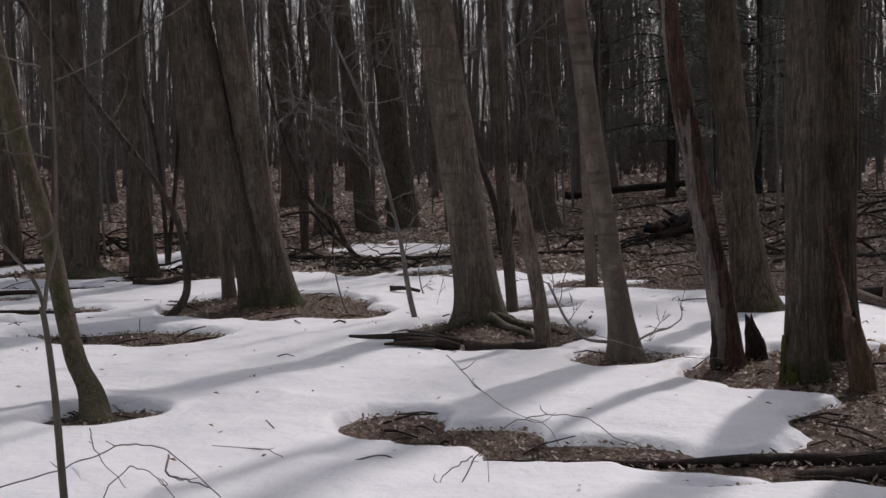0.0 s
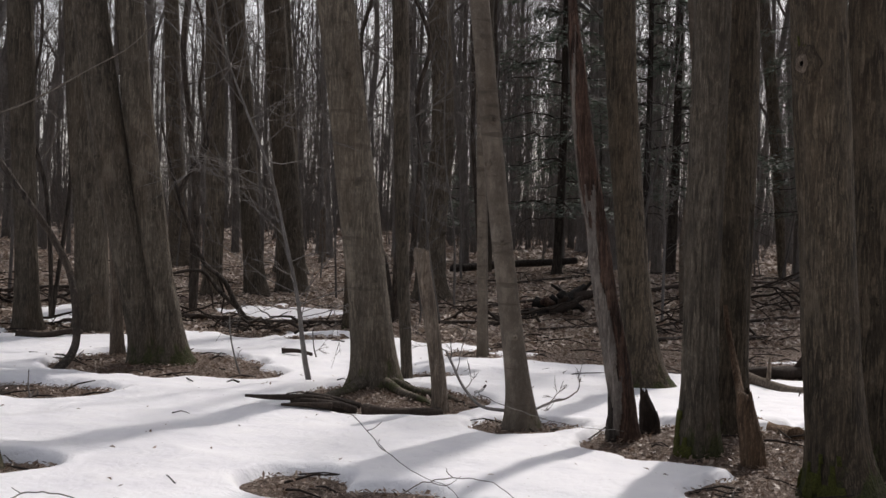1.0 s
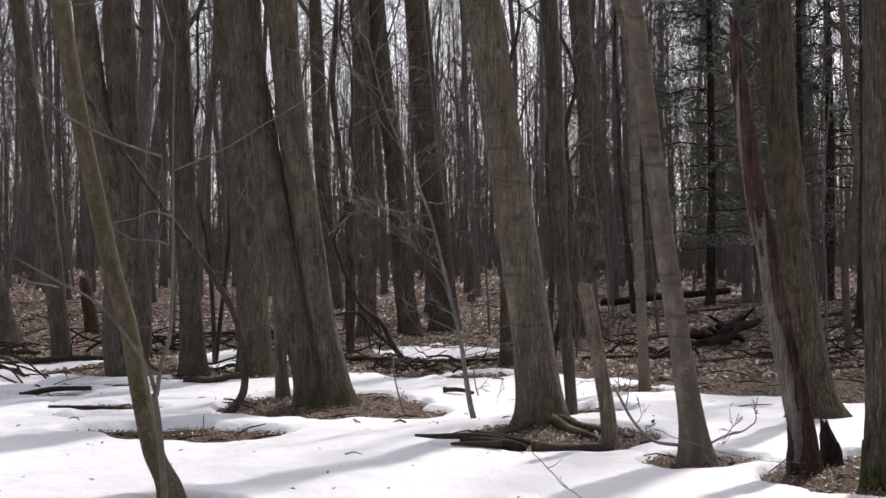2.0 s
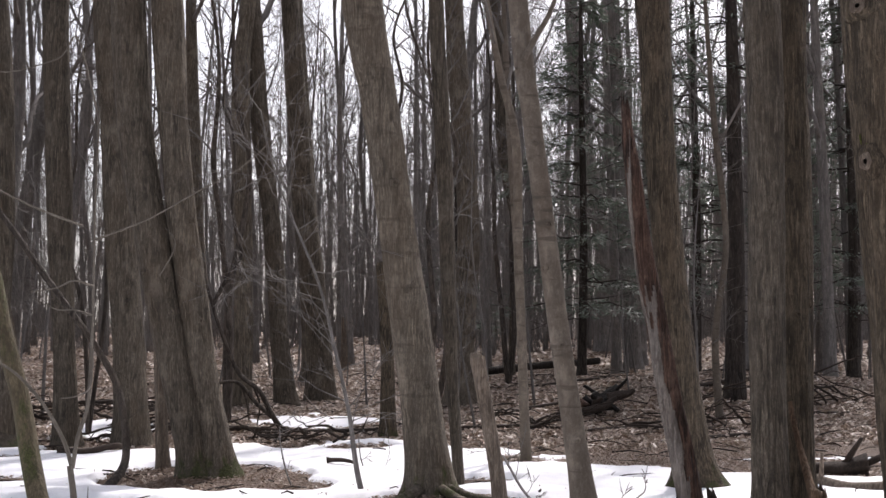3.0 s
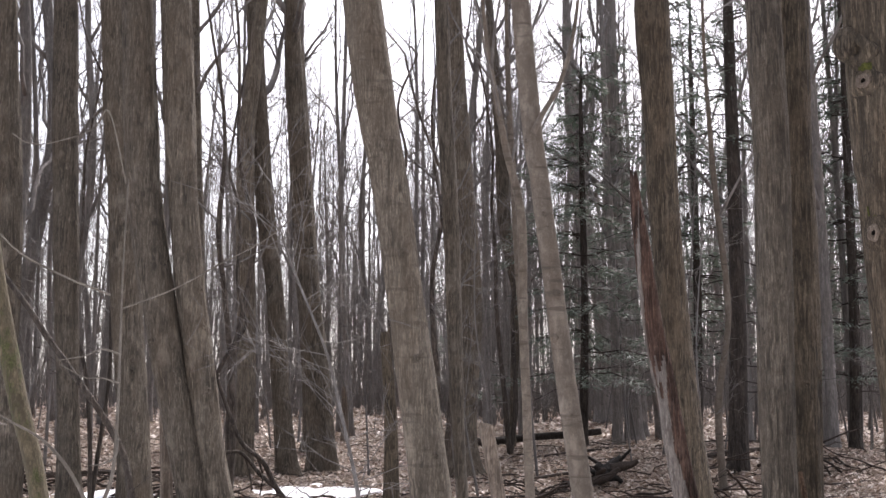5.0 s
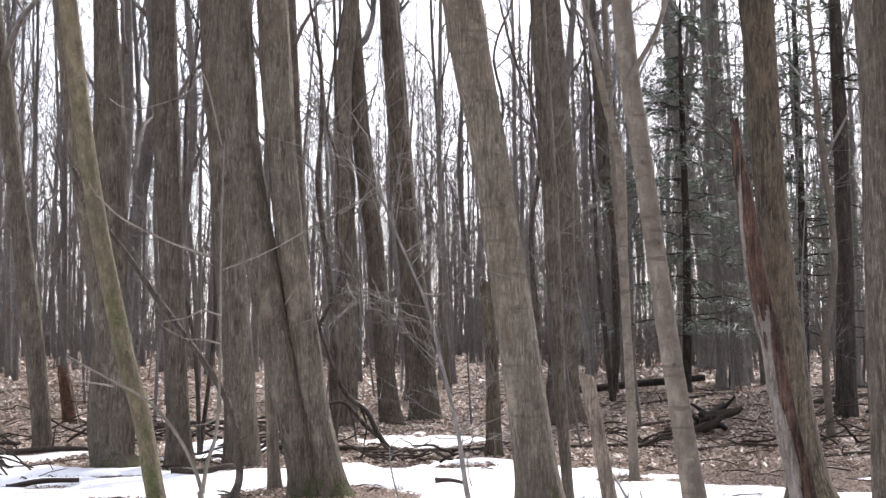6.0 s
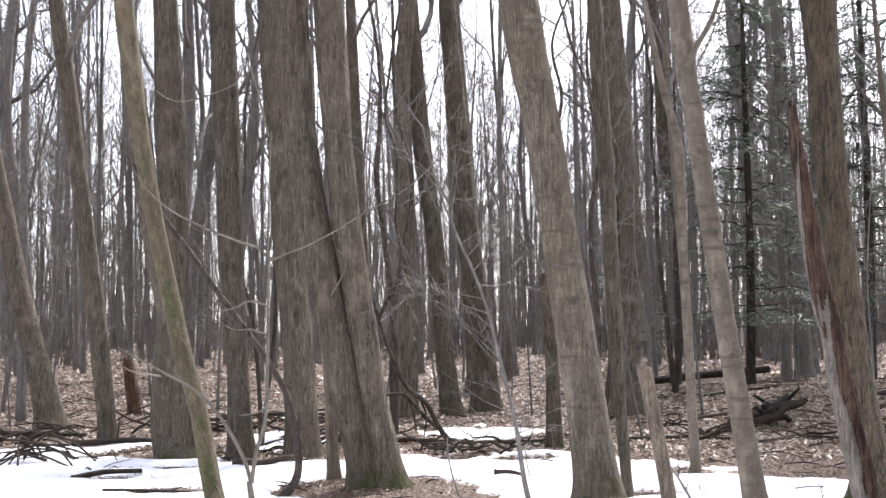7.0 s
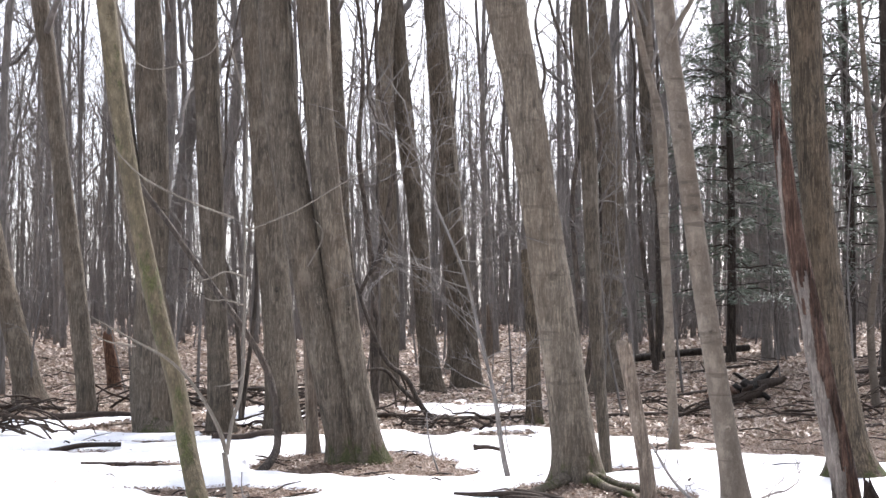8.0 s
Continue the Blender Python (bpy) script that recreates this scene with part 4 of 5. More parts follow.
for n, (keys, a, b) in enumerate([
    ([(-1.60, 5.9, 0.03), (-1.52, 5.8, 0.17), (-1.40, 5.75, 0.25), (-1.27, 5.7, 0.20), (-1.14, 5.6, 0.04)], 0.005, 0.004), ([(0.05, 6.2, 0.02), (0.14, 6.2, 0.16), (0.19, 6.2, 0.22), (0.20, 6.15, 0.05)], 0.006, 0.003), ([(0.95, 9.2, 0.40), (1.25, 9.1, 0.30), (1.6, 9.0, 0.22), (1.95, 8.9, 0.20)], 0.005, 0.003),
    ([(-2.03, 5.6, 0.18), (-1.7, 5.6, 0.28), (-1.5, 5.6, 0.36), (-1.36, 5.6, 0.39), (-1.21, 5.6, 0.35), (-0.99, 5.6, 0.15)], 0.006, 0.005), ([(-1.83, 6.6, 0.26), (-1.76, 6.4, 0.21), (-1.65, 6.2, 0.17), (-1.49, 6.0, 0.08), (-1.36, 5.8, 0.03)], 0.006, 0.003), ([(-1.12, 6.9, 0.09), (-0.91, 6.7, 0.1), (-0.82, 6.6, 0.06), (-0.81, 6.6, 0.03)], 0.005, 0.003), ([(-0.85, 6.75, 0.02), (-0.61, 6.59, 0.03), (-0.39, 6.75, 0.06), (-0.18, 6.73, 0.03), (0.17, 6.65, 0.03), (0.52, 6.53, 0.02)], 0.008, 0.010), ([(0.25, 7.2, 0.05), (0.38, 7.1, 0.16), (0.56, 7.0, 0.21), (0.76, 6.9, 0.21), (0.9, 6.8, 0.12), (1.14, 6.8, 0.05)], 0.006, 0.004), ([(0.01, 7.6, 0.46), (0.2, 7.4, 0.29), (0.35, 7.2, 0.21), (0.55, 7.1, 0.13), (0.62, 7.0, 0.04)], 0.005, 0.003), ([(0.13, 6.4, 0.13), (0.04, 6.3, 0.1), (-0.03, 6.2, 0.06), (-0.07, 6.1, -0.02)], 0.006, 0.003), ([(-1.32, 6.1, 0.23), (-1.31, 6.0, 0.16), (-1.22, 6.0, 0.13), (-1.08, 6.0, 0.08)], 0.009, 0.006),
]):
    rng = np.random.RandomState(300 + n)
    line = spline(keys, np.linspace(0, 1, 4 * len(keys)))
    line[1:-1] += rng.normal(0, 0.0035, (len(line) - 2, 3))
    side = []
    for _ in range(2):
        p = line[rng.randint(2, len(line) - 2)]
        d = np.array([rng.normal(0, 0.6), rng.normal(0, 0.3), rng.uniform(-0.1, 0.45)]) * rng.uniform(0.06, 0.2)
        side.append(([tuple(p), tuple(p + d * 0.5 + rng.normal(0, 0.012, 3)), tuple(p + d)], 0.003, 0.0015))
    stem("thin arching brown cane over the snow", [tuple(p) for p in line], a * 0.6, b * 0.55, TWIG, 0, 23 + n, "cane", "cane", "arching canes", 5, 0.12, side, 0.2)

# ---- fallen logs ----
def log(label, keys, r0, r1, mat, seed=1, sides=18, name="log", flat=1.0, lumps=0.16, stubs=0):
    thing = new(name)
    keys = [(x, y, z) for x, y, z in keys]
    thing.location = keys[0]
    tagged(thing, label, "log", "fallen logs")
    bag = Bag()
    curve_tube(bag, keys, r0, r1, sides, 10 * len(keys), lumps)
    v = bag.v[0]
    line = spline(keys, np.linspace(0, 1, 10 * len(keys))).repeat(sides, 0)
    v[:, 2] = line[:, 2] + (v[:, 2] - line[:, 2]) * flat
    v[:sides] += np.random.RandomState(seed).normal(0, r0 * 0.25, (sides, 3))
    part("log_body", bag, mat, thing)
    rng = np.random.RandomState(seed)
    for _ in range(stubs):
        bag = Bag()
        p = spline(keys, np.array([rng.uniform(0.2, 0.9)]))[0]
        d = np.array([rng.normal(0, 1), rng.normal(0, 0.6), rng.uniform(0.4, 1.2)])
        tube(bag, [p, p + d * 0.14, p + d * 0.3], [r1 * 0.4, r1 * 0.32, r1 * 0.2], 6, 0.2)
        part("branch_stub", bag, mat, thing)
    return thing


def on(x, y, up=0.0, snow_too=True):
    return (x, y, float(land(x, y)) + (max(float(snow_depth(x, y)), 0.0) if snow_too else 0.0) + up)


slab = log("dark splintered slab of rotten wood on melting snow", [on(-0.42, 10.78, 0.02), on(-0.26, 10.74, 0.04), on(-0.1, 10.76, 0.04), on(0.08, 10.86, 0.04)], 0.04, 0.085, WOOD_DARK, 3, 20, flat=0.7, lumps=0.55)
for keys, a, b in (([on(-0.80, 10.8, 0.07), on(-0.58, 10.78, 0.06), on(-0.28, 10.76, 0.07), on(0.0, 10.8, 0.09)], 0.010, 0.04), ([on(-0.5, 10.68, 0.02), on(-0.3, 10.66, 0.03), on(-0.08, 10.68, 0.04)], 0.010, 0.035), ([on(-0.3, 10.83, 0.10), on(-0.1, 10.8, 0.11), on(0.16, 10.83, 0.08)], 0.015, 0.025)):
    bag = Bag()
    curve_tube(bag, keys, a, b, 10, 16, 0.5)
    part("splinter", bag, WOOD_DARK, slab)
log("wet black log lying at the foot of a maple", [on(0.2, 10.78, 0.03), on(0.42, 10.66, 0.04), on(0.62, 10.68, 0.04), on(0.82, 10.78, 0.03)], 0.07, 0.06, WOOD_DARK, 5, 18, lumps=0.45)
log("dark fallen log half bedded in leaves", [on(0.55, 6.82, 0.01), on(1.05, 6.68, 0.02), on(1.6, 6.64, 0.025), on(2.3, 6.6, 0.03), on(3.4, 6.5, 0.035)], 0.010, 0.055, WOOD_DARK, 7, 12, lumps=0.25)
log("short dark log lying in bare leaves", [on(1.72, 6.28, 0.02), on(2.2, 6.3, 0.03), on(3.0, 6.2, 0.03)], 0.035, 0.06, WOOD_DARK, 9, 12, lumps=0.3)
log("pale barkless log resting at the snow edge", [(4.14, 13.2, 0.21), (4.31, 12.9, 0.13), (4.48, 12.6, 0.08), (4.63, 12.4, 0.07), (4.84, 12.2, 0.1)], 0.055, 0.075, WOOD_PALE, 11, 16, stubs=1)
log("thick dark rotting log beyond the snow", [(4.47, 14.4, 0.01), (4.77, 14.3, 0.06), (5.06, 14.2, 0.09), (5.41, 14.1, 0.12)], 0.10, 0.11, WOOD_DARK, 13, 24, lumps=0.7, stubs=2)
log("mossy cut log with a pale round end", [(3.29, 10.0, 0.11), (3.36, 9.8, 0.09), (3.37, 9.5, 0.11), (3.36, 9.3, 0.13)], 0.06, 0.075, WOOD_TAN, 27, 18, lumps=0.25)
# added black log fills the hollow here, standing in for its shade
log("black log added as the shade under a cut log", [(3.11, 9.4, -0.01), (3.31, 9.4, -0.01), (3.57, 9.4, -0.0)], 0.06, 0.07, WOOD_SHADE, 29, 16, lumps=0.3)
log("thin branch across the leaves", [(3.05, 9.0, -0.02), (3.19, 9.0, -0.0), (3.37, 9.0, 0.01)], 0.016, 0.022, WOOD_DARK, 31, 8)
log("flat dark slab lying on snow", [(3.87, 11.4, -0.01), (3.98, 11.3, 0.0), (4.17, 11.2, 0.04)], 0.04, 0.05, WOOD_DARK, 33, 14, flat=0.6, lumps=0.4)
# the shaded hollow underside is painted on as black wood
upturned = log("upturned rotten log, black for its shaded underside, with broken roots", [(3.05, 20.5, 0.22), (3.3, 20.6, 0.27), (3.62, 20.8, 0.36), (3.9, 21.0, 0.5), (4.15, 21.3, 0.66)], 0.13, 0.10, WOOD_SHADE, 15, 26, lumps=1.1, stubs=3)
rng = np.random.RandomState(83)
for k in range(8):
    p = np.array([rng.uniform(3.1, 4.2), rng.uniform(20.4, 20.9), 0.0])
    p[2] = float(land(p[0], p[1])) + (p[0] - 3.0) * 0.2 + rng.uniform(0.0, 0.08)
    d = np.array([rng.normal(0.1, 0.14), rng.normal(-0.05, 0.08), rng.normal(0.05, 0.1)])
    bag = Bag()
    curve_tube(bag, [p - d * 0.8, p + rng.normal(0, 0.03, 3), p + d * 0.6, p + d + rng.normal(0, 0.03, 3)], rng.uniform(0.06, 0.10), 0.03, 9, 14, 0.8)
    part("root", bag, (WOOD_SHADE, WOOD_DARK, WOOD_RED)[k % 3], upturned)
log("long fallen trunk on the leafy rise", [(2.92, 31.0, 0.71), (4.35, 31.5, 0.84), (6.13, 32.0, 0.97)], 0.10, 0.08, BARK_DARK, 17, 14)
log("short branch lying on the snow", [on(-5.75, 15.6, 0.03), on(-5.4, 15.75, 0.09), on(-4.95, 15.85, 0.03)], 0.04, 0.03, WOOD_DARK, 19, 10)
log("curved dark root lying on the snow", [on(-3.95, 16.6, 0.03), on(-3.6, 16.4, 0.02), on(-3.25, 16.5, 0.06), on(-3.2, 16.7, 0.1)], 0.05, 0.03, WOOD_DARK, 21, 12)
log("dark branch lying across the snow", [on(-5.2, 14.2, 0.03), on(-4.4, 14.0, 0.03), on(-3.7, 13.9, 0.02)], 0.03, 0.025, WOOD_DARK, 23, 10)
log("small dark broken branch on the snow", [on(-0.62, 15.2, 0.03), on(-0.45, 15.1, 0.05), on(-0.28, 15.0, 0.03)], 0.03, 0.02, WOOD_DARK, 25, 10)
for n, (x0, y0, x1, y1, r) in enumerate([(4.2, 17.5, 6.2, 17.9, 0.035), (3.0, 18.8, 4.4, 18.9, 0.03), (-3.0, 19.6, -1.2, 19.3, 0.05), (-1.6, 18.9, 0.3, 19.6, 0.04), (1.4, 19.6, 2.9, 19.2, 0.035), (5.5, 22.5, 8.4, 23.4, 0.05), (6.5, 26.0, 9.0, 25.2, 0.045), (3.5, 25.5, 5.6, 26.2, 0.04), (-6.8, 18.9, -5.4, 19.3, 0.05), (8.2, 30.5, 11.5, 31.5, 0.06), (-9.5, 20.5, -7.0, 20.2, 0.06), (-5.5, 23.0, -3.4, 23.6, 0.05), (2.6, 21.6, 4.4, 22.2, 0.035), (6.0, 19.2, 7.6, 19.8, 0.03)]):
    log("dark dead branch lying on brown leaves", [on(x0, y0, r * 0.8), on((x0 + x1) / 2, (y0 + y1) / 2 + 0.12, r), on(x1, y1, r * 0.7)], r, r * 0.7, WOOD_DARK, 41 + n, 12, stubs=1)


def brush(label, x, y, size, count, seed, thick=0.015):
    thing = new("brush_pile")
    thing.location = (x, y, 0)
    tagged(thing, label, "brush pile", "brush piles")
    rng = np.random.RandomState(seed)
    for k in range(count):
        bag = Bag()
        turn, h = rng.uniform(-0.9, 0.9) + (3.14 if rng.rand() < 0.5 else 0), rng.uniform(0.0, 0.45) * size
        px, py = x + rng.normal(0, 0.45 * size), y + rng.normal(0, 0.3 * size)
        ln = rng.uniform(0.5, 1.3) * size
        g = float(land(px, py))
        d = np.array([math.cos(turn), math.sin(turn) * 0.6, rng.uniform(-0.1, 0.55)])
        p0 = np.array([px, py, g + 0.02])
        curve_tube(bag, [p0 - d * [1, 1, 0] * ln * 0.4, p0 + [0, rng.normal(0, 0.1), h * 0.5], p0 + d * ln * 0.5 + [0, rng.normal(0, 0.1), h * 0.3 + rng.normal(0, 0.06)], p0 + d * ln * 0.8], thick * rng.uniform(0.7, 2.0), thick * 0.4, 6, 10, 0.1, 0.02, rng)
        part("branch", bag, WOOD_DARK, thing)
    return thing


heap = brush("tangled dark dead branches heaped on snow", -6.6, 17.0, 0.8, 5, 3)
rng = np.random.RandomState(19)
for k in range(18):
    bag = Bag()
    turn = 6.28 * k / 18 + rng.normal(0, 0.3)
    out = rng.uniform(0.5, 1.05)
    foot = np.array(on(-6.65 + 0.85 * out * math.cos(turn), 17.0 + 0.6 * out * math.sin(turn)))
    top = np.array([-6.65 + rng.normal(0, 0.16), 17.0 + rng.normal(0, 0.12), rng.uniform(0.18, 0.5)])
    curve_tube(bag, [foot, (foot + top) / 2 + [0, 0, rng.uniform(0.02, 0.1)], top, top + (top - foot) * 0.2 + [0, 0, -0.05]], 0.012, 0.02, 6, 9, 0.25)
    part("branch", bag, WOOD_DARK, heap)
brush("heap of dark sticks on bare ground", -1.2, 18.3, 0.8, 13, 5)
brush("tangle of dead sticks below hooked limbs", -2.3, 19.3, 1.0, 13, 7)
brush("scattered dead sticks at a trunk foot", -3.6, 18.4, 0.7, 9, 9)
brush("dead sticks heaped at the back of the hollow", -8.0, 19.6, 1.2, 14, 19)
brush("low tangle of dead branches among trunks", -5.6, 20.6, 1.3, 16, 21)
brush("low tangle of dead branches among trunks", -3.6, 21.4, 1.2, 14, 23)
brush("dead sticks strewn on the leafy rise", 5.0, 19.0, 1.1, 12, 25)
brush("dead sticks strewn on the leafy rise", 7.4, 21.0, 1.3, 14, 27)
brush("dead sticks beside a rotten log", 2.6, 19.6, 0.9, 12, 29)


# ---- crooked many-stemmed young trees ----
def crooked(label, foot, tips, r, seed):
    thing = new("young_tree")
    foot = np.array([foot[0], foot[1], float(land(foot[0], foot[1])) - 0.05])
    thing.location = foot
    tagged(thing, label, "tree", "crooked young trees")
    rng = np.random.RandomState(seed)
    for tip in tips:
        tip = np.array(tip)
        t = np.linspace(0, 1, 9)
        keys = foot + t[:, None] * (tip - foot) + np.stack([0.35 * np.sin(t * 3.1) * rng.normal(0, 1), 0 * t, 0 * t], -1)
        keys[1:-1] += rng.normal(0, 0.09, (7, 3)) * [1, 1, 0.3]
        bag = Bag()
        curve_tube(bag, keys, r, r * 0.3, 8, 40, 0.15)
        part("stem", bag, LIMB_DARK, thing)
        bag = Bag()
        for s in np.linspace(0.35, 1.0, 9):
            p = spline(keys, np.array([s]))[0]
            turn = rng.uniform(0, 6.28)
            grow(bag, rng, p, (math.cos(turn), 0.5 * math.sin(turn), rng.uniform(0.4, 1.4)), rng.uniform(0.7, 1.6), r * 0.3, 0, 0.3, (4, 4))
        tagged(part("twigwork", bag, TWIG, thing), kind="stuff")
    return thing


crooked("crooked dark young tree with several wavy stems", (0.94, 20.00), [(0.42, 20.00, 7.15), (0.70, 20.30, 7.24), (0.96, 19.80, 7.10)], 0.055, 3)
crooked("crooked dark young tree with wavy stems and hanging vine", (-2.18, 20.50), [(-2.82, 20.50, 8.49), (-2.35, 20.80, 8.61)], 0.06, 5)
crooked("crooked dark young tree at the back of the hollow", (-4.04, 19.00), [(-4.57, 19.00, 8.07), (-4.10, 19.30, 8.19)], 0.035, 7)
crooked("crooked grey young tree among straight trunks", (3.15, 27.00), [(2.45, 27.00, 9.09), (3.15, 27.30, 9.17)], 0.06, 9)


# ---- hemlocks ----
def hemlock(label, x, y, height, r, seed, low=1.5, sprays=1.0, reach=2.6):
    thing = new("hemlock")
    thing.location = (x, y, 0)
    tagged(thing, label, "conifer", "hemlocks")
    rng = np.random.RandomState(seed)
    g = float(land(x, y))
    bag, _ = trunk_bag(y, [(x, g, r), (x + 0.05, g + 3, r * 0.8), (x, g + 7, r * 0.55)], height, 24, 0.2, 0.008, 0.4, seed)
    part("trunk", bag, BARK_DARK, thing)
    boughs, needles = Bag(), Bag()
    z = g + 1.3
    while z < g + low:
        turn = rng.uniform(0, 6.28)
        d = np.array([math.cos(turn), math.sin(turn), 0.0])
        ln = rng.uniform(0.5, 1.5)
        t = np.linspace(0, 1, 6)
        pts = np.array([x, y, z]) + t[:, None] * d * ln + np.stack([0 * t, 0 * t, (0.1 * t - 0.3 * t**2) * ln], -1) + rng.normal(0, 0.025, (6, 3))
        tube(boughs, pts, np.linspace(0.014, 0.004, 6), 4)
        for k in range(4):
            q = pts[rng.randint(2, 6)]
            tube(boughs, [q, q + (d * rng.uniform(0.2, 0.8) + rng.normal(0, 0.5, 3)) * 0.35], [0.005, 0.003], 3)
        z += rng.uniform(0.08, 0.3)
    z = g + low
    while z < height * 0.97:
        for _ in range(rng.randint(2, 5)):
            turn = rng.uniform(0, 6.28)
            ln = reach * (1.05 - 0.95 * (z - g) / height) * rng.uniform(0.35, 1.15) + 0.15
            d = np.array([math.cos(turn), math.sin(turn), 0.0])
            p = np.array([x, y, z])
            t = np.linspace(0, 1, 8)
            pts = p + t[:, None] * d * ln + np.stack([0 * t, 0 * t, 0.15 * ln * t - 0.3 * ln * t**2], -1) + rng.normal(0, 0.05, (8, 3))
            tube(boughs, pts, np.linspace(0.02, 0.005, 8), 4)
            side = np.array([-d[1], d[0], 0])
            n = int(120 * sprays * ln)
            u = rng.uniform(0.12, 1.0, n)
            q = np.stack([np.interp(u, t, pts[:, c]) for c in range(3)], -1)
            off = rng.uniform(-1, 1, n) * 0.27 * (1.15 - u) * ln
            q += side * off[:, None]
            q[:, 2] += -np.abs(off) * 0.3 + rng.normal(0, 0.05, n)
            w = d * 0.6 + side * (np.sign(off) * rng.uniform(0.4, 1.0, n))[:, None]
            w[:, 2] += rng.uniform(-0.55, 0.1, n)
            w /= np.linalg.norm(w, axis=1, keepdims=True)
            e = np.cross(w, [0, 0, 1.0]) + rng.normal(0, 0.35, (n, 3))
            e /= np.linalg.norm(e, axis=1, keepdims=True)
            a, b = rng.uniform(0.09, 0.20, n)[:, None], rng.uniform(0.009, 0.02, n)[:, None]
            k = 4 * np.arange(n)[:, None] + needles.n + np.arange(4)
            needles.v.append(np.stack([q, q + w * a * 0.5 + e * b, q + w * a, q + w * a * 0.5 - e * b], 1).reshape(-1, 3))
            needles.f.extend(map(tuple, k.tolist()))
            needles.n += 4 * n
        z += rng.uniform(0.28, 0.58)
    tagged(part("branchwork", boughs, BARK_DARK, thing), kind="stuff")
    tagged(part("foliage", needles, NEEDLE, thing, "dark green needle sprays", False), kind="stuff")
    return thing


hemlock("dark green hemlock with drooping needle boughs", 5.0, 28.5, 10.5, 0.11, 3, 1.6, 1.3, 3.0)
hemlock("dark green hemlock with drooping needle boughs", 7.0, 34.0, 12, 0.13, 5, 1.8, 0.8, 3.0)
hemlock("tall hemlock with bare dead lower branches", 6.2, 21.35, 17, 0.18, 7, 5.6, 0.5, 1.6)
hemlock("dark green hemlock deep in the wood", 10.6, 27.0, 13, 0.13, 9, 1.6, 0.9, 2.6)
hemlock("dark green hemlock between bare trunks", 7.3, 27.5, 12, 0.12, 13, 2.0, 1.2, 2.9)
hemlock("slim hemlock with thin green boughs", 6.3, 26.0, 11, 0.08, 15, 2.6, 0.6, 1.8)
hemlock("young hemlock with thin green boughs", 2.9, 36.0, 7.0, 0.09, 11, 1.2, 0.7, 1.9)
hemlock("dark green hemlock beyond a knotty trunk", 11.72, 29.5, 14, 0.11, 17, 1.9, 0.9, 2.6)


# ---- the wood behind ----
def wood_tree(seed, height, r, limbs, low, lean):
    thing = new("tree")
    tagged(thing, "bare slender tree deep in the wood", "tree", "trees of the far wood")
    rng = np.random.RandomState(seed)
    bag, axis = trunk_bag(0.0, [(0, 0, r * 1.15), (lean * 1.2, height * 0.15, r), (lean * 2 + rng.normal(0, 0.2), height * 0.35, r * 0.88), (lean * 2.6 + rng.normal(0, 0.35), height * 0.55, r * 0.7)], height, 12, 0.5, 0.0, 0.35, seed)
    part("trunk", bag, BARK_HAZE, thing)
    bag = Bag()
    for h in np.linspace(low * height, height * 0.96, limbs):
        i = int(np.argmin(np.abs(axis[:, 2] - h)))
        turn = rng.uniform(0, 6.28)
        grow(bag, rng, axis[i, :3], (math.cos(turn), math.sin(turn), rng.uniform(0.9, 2.6)), rng.uniform(1.8, 4.6) * (1.25 - 0.6 * h / height), max(axis[i, 3] * rng.uniform(0.3, 0.6), 0.014), 0, 0.3, (5, 5), 0.55, 0.24)
    tips = np.concatenate(bag.v)
    tips = tips[rng.randint(0, len(tips), 260)]
    sticks(bag, tips, tips + np.stack([rng.normal(0, 0.3, 260), rng.normal(0, 0.3, 260), rng.uniform(0.1, 0.7, 260)], -1), 0.006, 0.003)
    for h in rng.uniform(0.1, low, 5) * height:
        i = int(np.argmin(np.abs(axis[:, 2] - h)))
        turn = rng.uniform(0, 6.28)
        grow(bag, rng, axis[i, :3], (math.cos(turn), math.sin(turn), rng.uniform(-0.2, 0.9)), rng.uniform(0.5, 1.5), 0.012, 1, 0.1, (0, 4), 0.55, 0.25)
    part("crown", bag, TWIG, thing)
    return thing


KINDS = [wood_tree(201, 15, 0.085, 10, 0.20, 0.15), wood_tree(203, 17, 0.115, 10, 0.24, -0.25), wood_tree(205, 13, 0.06, 10, 0.18, 0.35), wood_tree(207, 18, 0.14, 10, 0.28, -0.15),
         wood_tree(209, 11, 0.042, 10, 0.2, 0.2), wood_tree(211, 14, 0.07, 12, 0.28, -0.3), wood_tree(213, 9, 0.035, 10, 0.15, 0.15), wood_tree(215, 16, 0.09, 10, 0.33, 0.0)]
PARKED = [(-16.5, 26), (-14.0, 22), (13.5, 22), (15.0, 27), (-12.0, 30), (12.5, 33), (-10.0, 24.5), (9.5, 38)]
for ob, (x, y) in zip(KINDS, PARKED):
    ob.matrix_basis = pose(x, y, float(land(x, y)) - 0.05)
rng = np.random.RandomState(12)
placed = list(PARKED)
count = 0
for _ in range(4000):
    if count >= 200:
        break
    y = 26 + 42 * rng.rand() ** 0.85
    x = rng.uniform(-0.52, 0.52) * y - 0.3
    if 0.02 < x / y < 0.30 and y < 33:
        continue
    if min((x - a) ** 2 + (y - b) ** 2 for a, b in placed) < 1.1:
        continue
    placed.append((x, y))
    kind = KINDS[rng.randint(len(KINDS))]
    ob = copy_thing(kind, pose(x, y, float(land(x, y)) - 0.05, 0, 0, rng.uniform(0, 360)))
    s = rng.uniform(0.6, 1.0) * (0.75 if y < 34 else 1.0)
    ob.scale = (s, s, rng.uniform(0.9, 1.2))
    count += 1
